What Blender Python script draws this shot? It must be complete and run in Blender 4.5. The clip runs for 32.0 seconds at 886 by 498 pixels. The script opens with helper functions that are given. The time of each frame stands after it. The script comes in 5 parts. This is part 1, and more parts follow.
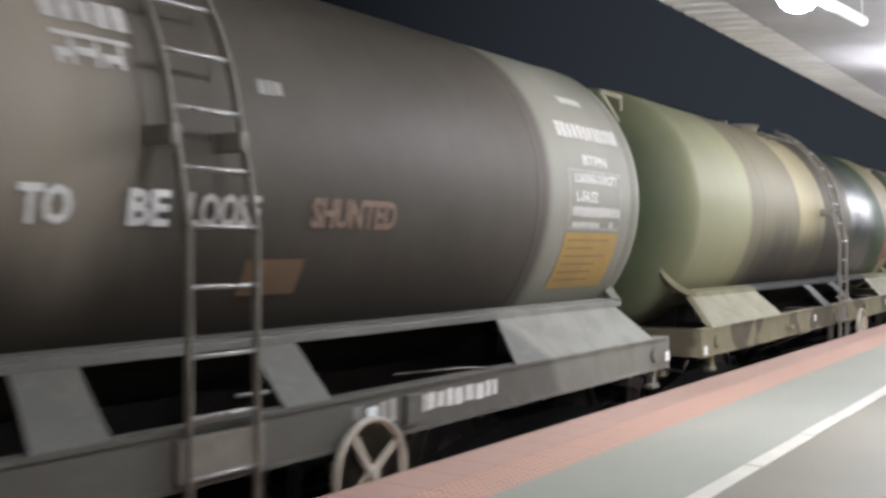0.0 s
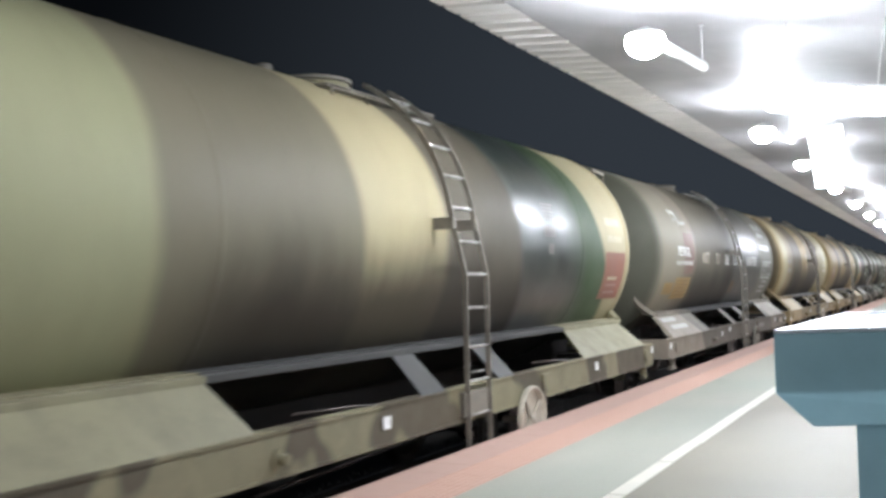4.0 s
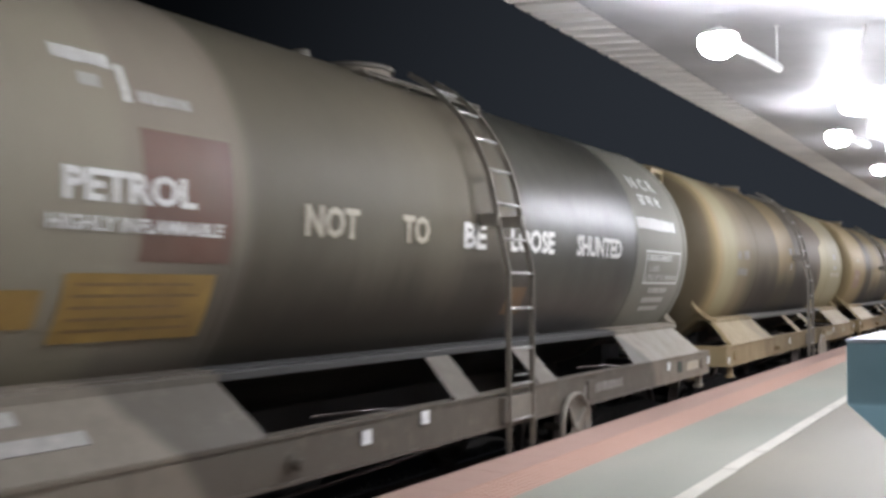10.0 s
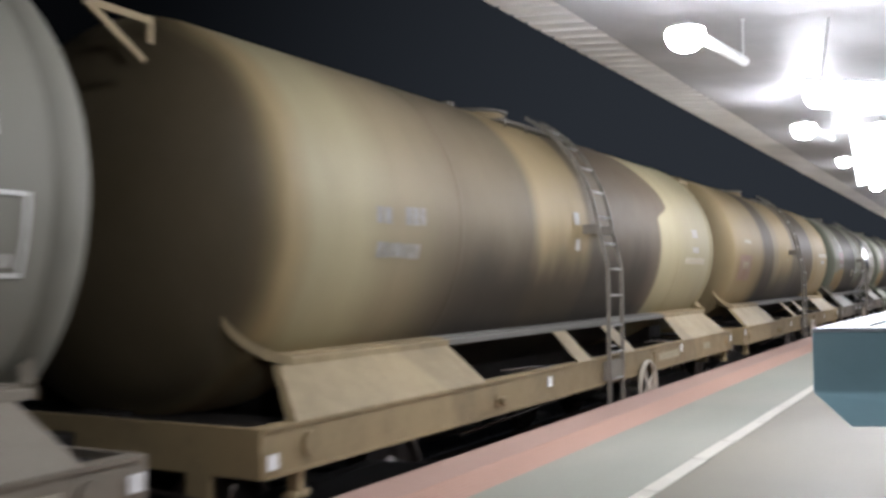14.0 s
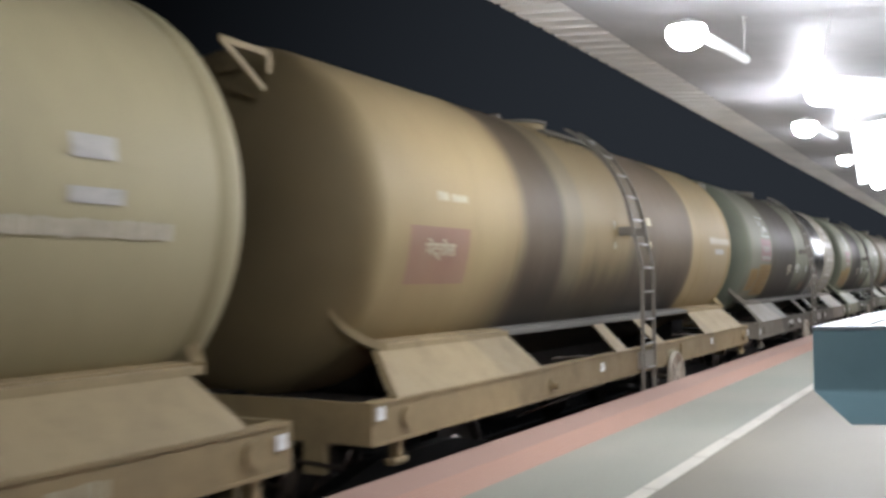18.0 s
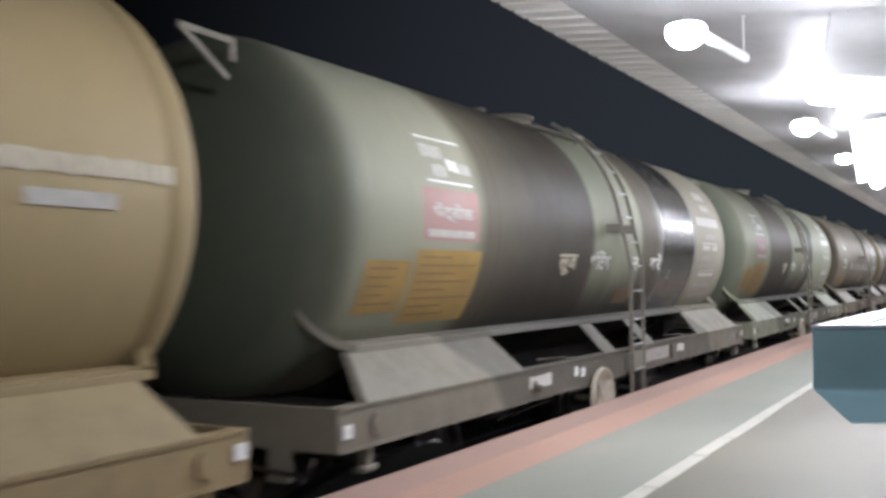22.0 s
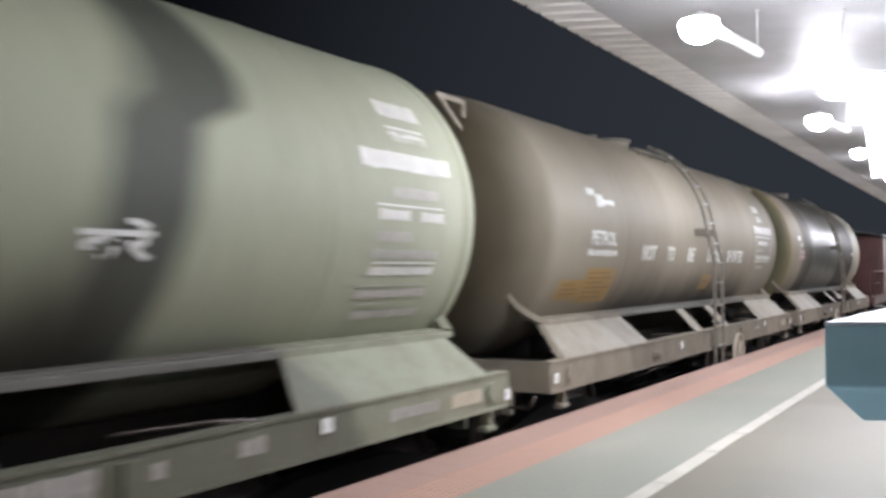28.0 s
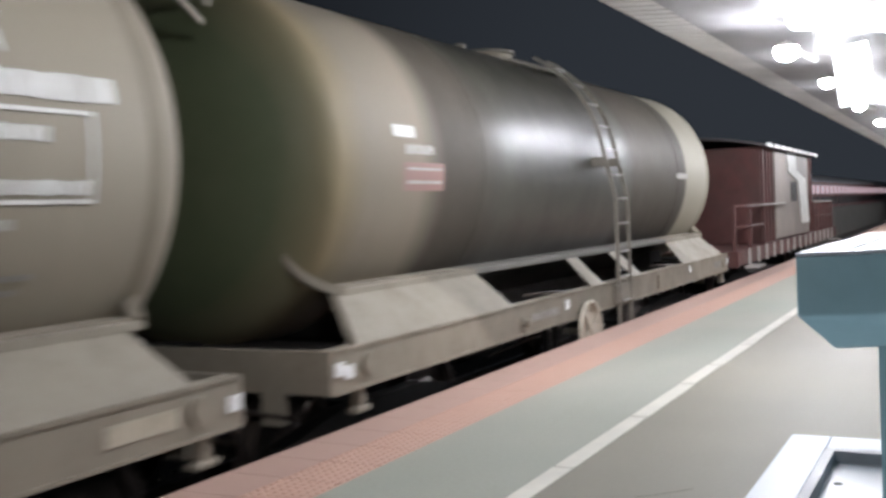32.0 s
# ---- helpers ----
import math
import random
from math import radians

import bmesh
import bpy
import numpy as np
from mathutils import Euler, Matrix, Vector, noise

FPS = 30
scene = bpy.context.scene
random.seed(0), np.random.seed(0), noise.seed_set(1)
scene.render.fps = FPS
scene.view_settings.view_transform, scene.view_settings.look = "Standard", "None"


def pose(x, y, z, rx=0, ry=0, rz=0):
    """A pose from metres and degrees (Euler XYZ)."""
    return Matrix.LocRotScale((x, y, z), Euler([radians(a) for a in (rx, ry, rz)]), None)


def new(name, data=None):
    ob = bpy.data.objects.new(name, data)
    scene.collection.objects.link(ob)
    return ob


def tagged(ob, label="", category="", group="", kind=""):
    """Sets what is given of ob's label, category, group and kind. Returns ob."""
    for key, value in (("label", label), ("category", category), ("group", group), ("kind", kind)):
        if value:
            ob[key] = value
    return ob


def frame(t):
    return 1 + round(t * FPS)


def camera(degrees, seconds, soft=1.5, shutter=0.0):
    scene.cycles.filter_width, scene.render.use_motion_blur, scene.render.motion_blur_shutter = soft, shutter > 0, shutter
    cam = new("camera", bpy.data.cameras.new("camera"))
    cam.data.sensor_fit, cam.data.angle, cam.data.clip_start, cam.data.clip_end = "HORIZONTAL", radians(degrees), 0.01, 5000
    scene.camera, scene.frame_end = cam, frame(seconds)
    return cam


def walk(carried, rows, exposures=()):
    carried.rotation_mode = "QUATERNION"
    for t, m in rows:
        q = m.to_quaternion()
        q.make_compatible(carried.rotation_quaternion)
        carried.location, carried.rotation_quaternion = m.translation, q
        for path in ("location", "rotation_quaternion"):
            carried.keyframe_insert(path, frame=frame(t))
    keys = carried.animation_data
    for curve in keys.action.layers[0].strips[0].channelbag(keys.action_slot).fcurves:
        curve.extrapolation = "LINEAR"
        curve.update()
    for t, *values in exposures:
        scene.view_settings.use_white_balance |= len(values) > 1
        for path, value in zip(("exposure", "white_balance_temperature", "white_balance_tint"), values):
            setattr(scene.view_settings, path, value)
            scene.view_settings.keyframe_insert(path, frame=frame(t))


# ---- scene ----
# A night goods train of tank wagons rolls past a lit railway platform; the camera stands on the platform and turns a little.
# x: across the track (train at -x), y: along the track, z: up from the platform's paving.
ROWS = (  # seconds, place, tilt, lean, heading
    (0, -0.031, 0.003, 1.305, 90.07, 0.18, 34.75), (0.5, -0.035, 0.000, 1.303, 90.05, 0.08, 35.05), (1, -0.040, -0.007, 1.305, 90.01, 0.04, 35.22), (1.5, -0.042, -0.011, 1.307, 89.96, 0.06, 35.26),
    (2, -0.039, -0.011, 1.310, 89.91, -0.09, 35.29), (2.5, -0.035, -0.022, 1.314, 90.95, 0.50, 34.56), (3, -0.030, -0.025, 1.313, 91.93, 1.28, 30.61), (3.5, -0.029, -0.032, 1.311, 92.38, 1.64, 27.08),
    (5.5, -0.031, -0.040, 1.308, 91.98, 1.12, 27.03), (6, -0.034, -0.041, 1.308, 91.94, 0.92, 27.39), (6.5, -0.033, -0.039, 1.310, 91.92, 0.81, 27.83), (7, -0.029, -0.041, 1.310, 91.95, 0.81, 28.37),
    (7.5, -0.031, -0.033, 1.310, 91.98, 0.77, 28.84), (8, -0.030, -0.040, 1.310, 92.01, 0.58, 29.34), (8.5, -0.031, -0.034, 1.306, 92.16, 0.25, 30.10), (9, -0.037, -0.042, 1.309, 92.24, 0.17, 30.42),
    (9.5, -0.038, -0.047, 1.313, 92.20, 0.16, 30.37), (10, -0.039, -0.039, 1.313, 92.16, 0.04, 30.49), (10.5, -0.032, -0.025, 1.313, 92.06, 0.19, 29.92), (11, -0.027, -0.034, 1.312, 91.88, 0.43, 29.01),
    (11.5, -0.029, -0.043, 1.309, 91.86, 0.47, 28.79), (12, -0.035, -0.040, 1.309, 91.89, 0.53, 28.80), (12.5, -0.033, -0.042, 1.312, 91.84, 0.60, 28.82), (13, -0.030, -0.038, 1.313, 91.86, 0.68, 28.81),
    (13.5, -0.032, -0.043, 1.311, 91.86, 0.63, 28.83), (15.5, -0.037, -0.038, 1.305, 91.83, 0.46, 28.84), (16, -0.031, -0.037, 1.305, 91.80, 0.40, 28.89), (16.5, -0.034, -0.034, 1.306, 91.80, 0.50, 28.89),
    (17, -0.032, -0.032, 1.309, 91.73, 0.42, 28.92), (17.5, -0.031, -0.033, 1.310, 91.74, 0.50, 28.94), (18, -0.031, -0.036, 1.308, 91.72, 0.51, 28.91), (18.5, -0.035, -0.031, 1.307, 91.71, 0.45, 28.88),
    (19, -0.034, -0.040, 1.309, 91.70, 0.51, 28.88), (19.5, -0.034, -0.032, 1.306, 91.72, 0.57, 28.89), (20, -0.031, -0.035, 1.304, 91.72, 0.54, 28.94), (20.5, -0.031, -0.029, 1.307, 91.67, 0.49, 28.94),
    (21, -0.031, -0.032, 1.309, 91.66, 0.53, 28.91), (21.5, -0.029, -0.038, 1.309, 91.63, 0.46, 28.94), (22, -0.032, -0.042, 1.310, 91.62, 0.48, 28.85), (22.5, -0.035, -0.041, 1.308, 91.60, 0.43, 28.88),
    (23, -0.034, -0.044, 1.310, 91.56, 0.39, 28.89), (23.5, -0.032, -0.046, 1.310, 91.57, 0.40, 28.90), (24, -0.031, -0.038, 1.310, 91.56, 0.43, 28.92), (24.5, -0.031, -0.047, 1.311, 91.51, 0.45, 29.10),
    (26.5, -0.028, -0.039, 1.309, 91.40, 0.34, 29.49), (27, -0.030, -0.047, 1.312, 91.33, 0.33, 29.55), (27.5, -0.033, -0.034, 1.312, 91.32, 0.33, 29.52), (28, -0.031, -0.045, 1.315, 91.29, 0.32, 29.52),
    (28.5, -0.029, -0.043, 1.311, 90.99, 0.21, 29.99), (29, -0.032, -0.042, 1.316, 90.11, 1.02, 29.38), (29.5, -0.035, -0.033, 1.315, 88.76, 2.14, 28.21), (30, -0.030, -0.044, 1.315, 88.28, 2.41, 28.06),
    (30.5, -0.028, -0.036, 1.312, 88.13, 2.34, 28.03), (31, -0.028, -0.039, 1.319, 88.07, 2.48, 28.03), (31.5, -0.029, -0.038, 1.324, 88.01, 2.51, 28.02), (32, -0.029, -0.041, 1.322, 88.03, 2.52, 28.04),
)
cam = camera(48.0, 32.0, soft=3.1, shutter=0.8)
walk(cam, [(t, pose(x, y, z, a, b, c)) for t, x, y, z, a, b, c in ROWS], exposures=[(0.0, 1.27, 6250, 10), (2.0, 1.43, 6250, 9), (3.0, 1.55, 6050, 4), (3.5, 1.55, 6050, 5), (5.5, 0.55, 6150, 9), (7.0, 0.75, 6150, 10), (9.0, 1.2, 6150, 10), (10.0, 0.95, 6250, 11), (11.0, 0.7, 6050, 9), (13.0, 0.95, 6250, 11), (16.0, 0.9, 6150, 9), (18.0, 0.85, 6250, 9), (21.0, 0.78, 6100, 9), (23.0, 1.17, 6200, 11), (27.0, 1.1, 6200, 10), (28.5, 1.1, 6250, 12), (32.0, 1.15, 6250, 10)])

TRAVEL = (  # seconds, metres that the train has rolled towards the camera
    (0, 0.145), (0.5, 1.164), (1, 2.183), (1.5, 3.197), (2, 4.195), (2.5, 5.161), (3, 6.139), (3.5, 7.143),
    (5.5, 11.380), (6, 12.417), (6.5, 13.475), (7, 14.543), (7.5, 15.604), (8, 16.633), (8.5, 17.700), (9, 18.786),
    (9.5, 19.899), (10, 21.048), (10.5, 22.189), (11, 23.272), (11.5, 24.386), (12, 25.582), (12.5, 26.808), (13, 28.023),
    (13.5, 29.189), (15.5, 34.462), (16, 35.802), (16.5, 37.223), (17, 38.695), (17.5, 40.194), (18, 41.711), (18.5, 43.238),
    (19, 44.767), (19.5, 46.359), (20, 47.967), (20.5, 49.600), (21, 51.222), (21.5, 52.846), (22, 54.517), (22.5, 56.246),
    (23, 58.004), (23.5, 59.792), (24, 61.577), (24.5, 63.274), (26.5, 70.634), (27, 72.415), (27.5, 74.298), (28, 76.191),
    (28.5, 78.119), (29, 80.056), (29.5, 81.965), (30, 83.836), (30.5, 85.784), (31, 87.780), (31.5, 89.788), (32, 91.774),
)
PITCH = 12.42          # wagon to wagon
XC = -5.261            # middle of the track
EDGE = -3.581          # platform edge
RAIL = -0.84           # top of rail

# ---- light ----
world = bpy.data.worlds.new("night_sky")
scene.world = world
world.use_nodes = True
wt = world.node_tree  # dark sky, brightened towards +y in place of the lamps' glare
wc = wt.nodes.new("ShaderNodeTexCoord")
ws = wt.nodes.new("ShaderNodeSeparateXYZ")
wm = wt.nodes.new("ShaderNodeMapRange")
wm.interpolation_type = "SMOOTHSTEP"
for k, v in ((1, 0.65), (2, 1.0), (3, 0.0022), (4, 0.032)):
    wm.inputs[k].default_value = v
wt.links.new(wc.outputs["Generated"], ws.inputs[0])
wt.links.new(ws.outputs[1], wm.inputs[0])
wt.links.new(wm.outputs[0], wt.nodes["Background"].inputs[1])
wt.nodes["Background"].inputs[0].default_value = (0.40, 0.46, 0.56, 1)

# the last three stand out of view, added to light the far coach
LAMPS = [(-2.07, y) for y in (7.6, 13.2, 17.2, 22.4, 27.6, 32.8, 38.0, 43.2, 48.4, 53.6, 60.0, 68.0, 77.0, 87.0, 98.0)]
# unseen lamps, added as fill over the platform's inner side
FILL_ROW = [(3.6, y) for y in (17.5, 24.0, 30.0)]
LAMP_GLOW = 175.0


# ---- materials ----
def nodes_of(name):
    m = bpy.data.materials.new(name)
    m.use_nodes = True
    nt = m.node_tree
    return m, nt, nt.nodes["Principled BSDF"]


def mixed(nt, fac, a, b, blend="MIX"):
    n = nt.nodes.new("ShaderNodeMix")
    n.data_type, n.blend_type = "RGBA", blend
    for sock, v in ((n.inputs[0], fac), (n.inputs[6], a), (n.inputs[7], b)):
        if isinstance(v, (int, float)):
            sock.default_value = v
        elif isinstance(v, tuple):
            sock.default_value = (*v[:3], 1)
        else:
            nt.links.new(v, sock)
    return n.outputs[2]


def ramp(nt, fac, stops, mode="LINEAR"):
    n = nt.nodes.new("ShaderNodeValToRGB")
    n.color_ramp.interpolation = mode
    el = n.color_ramp.elements
    while len(el) > 1:
        el.remove(el[-1])
    for i, (p, c) in enumerate(stops):
        e = el[0] if i == 0 else el.new(p)
        e.position = p
        e.color = (*c, 1) if isinstance(c, tuple) else (c, c, c, 1)
    nt.links.new(fac, n.inputs[0])
    return n.outputs[0]


def noise_of(nt, vec, scale, detail=4.0, rough=0.6, distort=0.0):
    n = nt.nodes.new("ShaderNodeTexNoise")
    n.inputs["Scale"].default_value, n.inputs["Detail"].default_value = scale, detail
    n.inputs["Roughness"].default_value, n.inputs["Distortion"].default_value = rough, distort
    if vec is not None:
        nt.links.new(vec, n.inputs["Vector"])
    return n.outputs[0]


def stretched(nt, sx, sy, sz):
    c = nt.nodes.new("ShaderNodeTexCoord")
    m = nt.nodes.new("ShaderNodeMapping")
    m.inputs["Scale"].default_value = (sx, sy, sz)
    nt.links.new(c.outputs["Object"], m.inputs[0])
    return m.outputs[0]


def bumped(nt, bsdf, height, strength=0.2, dist=0.01):
    b = nt.nodes.new("ShaderNodeBump")
    b.inputs["Strength"].default_value, b.inputs["Distance"].default_value = strength, dist
    nt.links.new(height, b.inputs["Height"])
    nt.links.new(b.outputs[0], bsdf.inputs["Normal"])


def plain(name, col, rough=0.6, metal=0.0, vary=0.25, scale=6.0, grime=None, bump=0.1, fine=60.0):
    """Paint or metal with blotches, fine grain and optional grime."""
    m, nt, b = nodes_of(name)
    v = stretched(nt, 1, 1, 1)
    n1, n2 = noise_of(nt, v, scale, 5), noise_of(nt, v, fine, 3)
    dark = tuple(c * (1 - vary) for c in col)
    lite = tuple(min(1, c * (1 + vary * 0.6)) for c in col)
    c = mixed(nt, ramp(nt, n1, [(0.3, 0.0), (0.7, 1.0)]), dark, lite)
    if grime:
        c = mixed(nt, ramp(nt, noise_of(nt, v, scale * 0.45, 6, 0.7), [(0.36, 0.0), (0.80, 0.8)]), c, grime)
    nt.links.new(c, b.inputs["Base Color"])
    b.inputs["Metallic"].default_value = metal
    r = ramp(nt, n1, [(0.3, max(0.02, rough - 0.12)), (0.7, min(1, rough + 0.1))])
    nt.links.new(r, b.inputs["Roughness"])
    bumped(nt, b, n2, bump, 0.004)
    return m


def glow(name, col, strength):
    m, nt, b = nodes_of(name)
    b.inputs["Base Color"].default_value = (*col, 1)
    b.inputs["Emission Color"].default_value = (*col, 1)
    b.inputs["Emission Strength"].default_value = strength
    return m


ZC = 1.77             # height of the barrels' middle
U0, U1 = -2.6, 9.0     # stretch of a wagon over which its barrel's paint runs


def maths(nt, op, a, b=None, c=None):
    n = nt.nodes.new("ShaderNodeMath")
    n.operation = op
    for k, v in enumerate((a, b, c)):
        if isinstance(v, (int, float)):
            n.inputs[k].default_value = v
        elif v is not None:
            nt.links.new(v, n.inputs[k])
    return n.outputs[0]


def barrel_paint(name, bands, seed, wobble=0.25, rough=0.58, soft=0.10, lean=0.0, wave=0.0, low_dark=None, reach_to=6.3):
    """Patched paint in bands round the barrel, with wavy or leaning borders, run-down streaks, dust and a ragged dark
    lower sheet.
    """
    m, nt, b = nodes_of(name)
    tc = nt.nodes.new("ShaderNodeTexCoord")
    sep = nt.nodes.new("ShaderNodeSeparateXYZ")
    nt.links.new(tc.outputs["Object"], sep.inputs[0])
    off = nt.nodes.new("ShaderNodeVectorMath")
    off.operation = "ADD"
    off.inputs[1].default_value = (seed * 3.7, seed * 11.3, seed * 1.9)
    nt.links.new(tc.outputs["Object"], off.inputs[0])
    vec = off.outputs[0]
    big = noise_of(nt, vec, 0.75, 2.5, 0.5)
    run = maths(nt, "MULTIPLY_ADD", big, wobble * 4, sep.outputs[1])
    height = maths(nt, "SUBTRACT", sep.outputs[2], ZC)
    if lean:
        along = maths(nt, "MULTIPLY", maths(nt, "ADD", sep.outputs[1], 2.0), lean / 9.0)
        along = maths(nt, "MULTIPLY", along, maths(nt, "MULTIPLY", maths(nt, "ADD", sep.outputs[1], 2.0), 1 / 9.0))
        run = maths(nt, "MULTIPLY_ADD", height, along, run)
    if wave:  # the far border steps outwards above the barrel's shoulder
        step = nt.nodes.new("ShaderNodeMapRange")
        step.interpolation_type = "SMOOTHSTEP"
        for k, v in ((1, 0.32), (2, 0.55), (3, 0.0), (4, -wave)):
            step.inputs[k].default_value = v
        nt.links.new(height, step.inputs[0])
        far = nt.nodes.new("ShaderNodeMapRange")
        for k, v in ((1, 4.8), (2, 6.0), (3, 0.0), (4, 1.0)):
            far.inputs[k].default_value = v
        nt.links.new(sep.outputs[1], far.inputs[0])
        fade = nt.nodes.new("ShaderNodeMapRange")
        fade.interpolation_type = "SMOOTHSTEP"
        for k, v in ((1, 0.60), (2, 1.30), (3, 1.0), (4, 0.15)):
            fade.inputs[k].default_value = v
        nt.links.new(height, fade.inputs[0])
        run = maths(nt, "MULTIPLY_ADD", maths(nt, "MULTIPLY", step.outputs[0], fade.outputs[0]), far.outputs[0], run)
    mr = nt.nodes.new("ShaderNodeMapRange")
    mr.inputs[1].default_value, mr.inputs[2].default_value = U0 + wobble * 2, U1 + wobble * 2
    nt.links.new(run, mr.inputs[0])
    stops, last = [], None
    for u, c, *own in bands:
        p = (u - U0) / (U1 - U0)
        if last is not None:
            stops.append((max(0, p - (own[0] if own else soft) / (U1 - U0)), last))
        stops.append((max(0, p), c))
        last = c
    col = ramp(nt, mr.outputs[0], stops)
    st = nt.nodes.new("ShaderNodeMapping")
    st.inputs["Scale"].default_value = (0.8, 2.6, 0.8)
    nt.links.new(vec, st.inputs[0])
    streak = noise_of(nt, st.outputs[0], 1.0, 6, 0.7)
    col = mixed(nt, ramp(nt, streak, [(0.48, 0.0), (0.9, 0.16)]), col, (0.045, 0.038, 0.03))
    dust = noise_of(nt, vec, 2.2, 6, 0.7)
    col = mixed(nt, ramp(nt, dust, [(0.35, 0.07), (0.65, 0.0)]), col, (0.20, 0.17, 0.13))
    if low_dark:  # ragged dark sheet, denser towards the barrel's bottom
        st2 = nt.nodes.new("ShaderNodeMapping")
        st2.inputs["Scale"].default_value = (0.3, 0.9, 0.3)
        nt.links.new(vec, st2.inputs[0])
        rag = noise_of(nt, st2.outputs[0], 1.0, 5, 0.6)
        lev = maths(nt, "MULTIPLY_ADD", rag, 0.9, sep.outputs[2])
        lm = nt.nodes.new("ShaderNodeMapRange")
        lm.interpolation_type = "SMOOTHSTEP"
        lm.inputs[1].default_value, lm.inputs[2].default_value = low_dark + 0.45 + 0.36, low_dark + 0.45 - 0.36
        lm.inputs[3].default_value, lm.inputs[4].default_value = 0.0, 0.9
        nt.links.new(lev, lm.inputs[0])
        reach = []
        for lo, hi in ((-0.6, 1.0), (reach_to + 0.3, reach_to - 0.5)):  # only over the barrel's middle stretch
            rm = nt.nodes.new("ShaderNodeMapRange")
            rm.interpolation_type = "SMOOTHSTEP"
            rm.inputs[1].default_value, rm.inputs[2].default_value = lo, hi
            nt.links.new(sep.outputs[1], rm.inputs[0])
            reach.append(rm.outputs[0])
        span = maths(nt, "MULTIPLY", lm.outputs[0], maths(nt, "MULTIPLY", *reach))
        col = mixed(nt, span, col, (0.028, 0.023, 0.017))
    nt.links.new(col, b.inputs["Base Color"])
    gl = ramp(nt, mr.outputs[0], [(p, 0.20 if max(c) < 0.034 else 0.30 if max(c) < 0.04 else 0.38 if max(c) < 0.05 else rough) for p, c in stops])
    nt.links.new(mixed(nt, ramp(nt, dust, [(0.3, 0.0), (0.7, 0.18)]), gl, (0.75, 0.75, 0.75)), b.inputs["Roughness"])
    nt.links.new(ramp(nt, gl, [(0.35, 0.5), (0.55, 0.22)]), b.inputs["Specular IOR Level"])
    bumped(nt, b, noise_of(nt, vec, 1.3, 2), 0.12, 0.05)
    return m


STEEL_DARK = plain("dark_greasy_steel", (0.03, 0.028, 0.026), 0.55, 0.3, 0.4, 8)
RAIL_STEEL = plain("rail_steel", (0.12, 0.10, 0.09), 0.4, 0.8, 0.3, 5)
LADDER = plain("ladder_paint", (0.22, 0.20, 0.165), 0.6, 0.0, 0.3, 9, (0.13, 0.12, 0.10))
RAIL_SOOT = plain("sooty_grey_steel", (0.042, 0.042, 0.041), 0.6, 0, 0.35, 3, (0.065, 0.062, 0.055))
RAIL_GREY = plain("dusty_grey_steel", (0.15, 0.143, 0.125), 0.55, 0, 0.3, 3, (0.10, 0.093, 0.08))
RUNG = plain("worn_rung_steel", (0.36, 0.35, 0.33), 0.35, 0.6, 0.2, 20)
STENCIL = plain("rubbed_stencil", (0.30, 0.285, 0.26), 0.65, 0, 0.4, 16, (0.16, 0.15, 0.13))
WHITE = plain("white_marking", (0.75, 0.75, 0.72), 0.55, 0, 0.15, 14, (0.45, 0.43, 0.40))
CHALK = plain("yellowed_lettering", (0.52, 0.47, 0.37), 0.55, 0, 0.25, 12, (0.40, 0.35, 0.26))
FADED = plain("faded_marking", (0.42, 0.40, 0.37), 0.6, 0, 0.25, 14)
REFLECT = plain("white_reflector", (0.9, 0.92, 0.92), 0.3, 0, 0.05, 14)
YELLOW = plain("yellow_sheet", (0.32, 0.205, 0.055), 0.5, 0, 0.3, 5, (0.26, 0.15, 0.045))
YELLOW_INK = plain("sheet_print", (0.22, 0.14, 0.06), 0.6, 0, 0.3, 9)


def paving(name, col, worn, rough):
    """Smooth trodden floor: broad soft stains and fine grain."""
    m, nt, b = nodes_of(name)
    v = stretched(nt, 1, 1, 1)
    broad = noise_of(nt, v, 0.35, 3.0, 0.5)
    trail = noise_of(nt, stretched(nt, 1.6, 0.30, 1), 1.0, 2.0, 0.5)
    grain = noise_of(nt, v, 38.0, 3, 0.6)
    c = mixed(nt, ramp(nt, broad, [(0.32, 0.0), (0.68, 1.0)]), col, worn)
    c = mixed(nt, ramp(nt, trail, [(0.15, 0.35), (0.75, 0.0)]), c, tuple(q * 0.72 for q in col))
    c = mixed(nt, ramp(nt, grain, [(0.2, 0.16), (0.7, 0.0)]), c, (0.14, 0.14, 0.12))
    nt.links.new(c, b.inputs["Base Color"])
    nt.links.new(ramp(nt, broad, [(0.2, rough), (0.8, rough + 0.12)]), b.inputs["Roughness"])
    b.inputs["Specular IOR Level"].default_value = 0.1
    return m


PAVING = paving("beige_grey_paving", (0.262, 0.246, 0.205), (0.345, 0.318, 0.262), 0.46)
BORDER = paving("grey_green_paving", (0.345, 0.365, 0.31), (0.44, 0.43, 0.37), 0.44)
TACTILE = plain("pink_tactile_tile", (0.52, 0.325, 0.25), 0.6, 0, 0.2, 1.3, (0.43, 0.335, 0.28), 0.05)
LINE = plain("worn_white_line", (0.66, 0.64, 0.56), 0.45, 0, 0.15, 3)
CONCRETE = plain("platform_concrete", (0.22, 0.21, 0.19), 0.8, 0, 0.3, 2)
CRACK = plain("dirt_in_crack", (0.10, 0.095, 0.085), 0.9)
SLEEPER = plain("grimy_sleeper", (0.06, 0.055, 0.05), 0.9, 0, 0.4, 3)
LINE_BED = plain("worn_line_bed", (0.46, 0.44, 0.38), 0.55, 0, 0.2, 3)
COPING = plain("pale_pink_coping", (0.50, 0.33, 0.27), 0.6, 0, 0.15, 0.8, (0.44, 0.345, 0.29), 0.08)
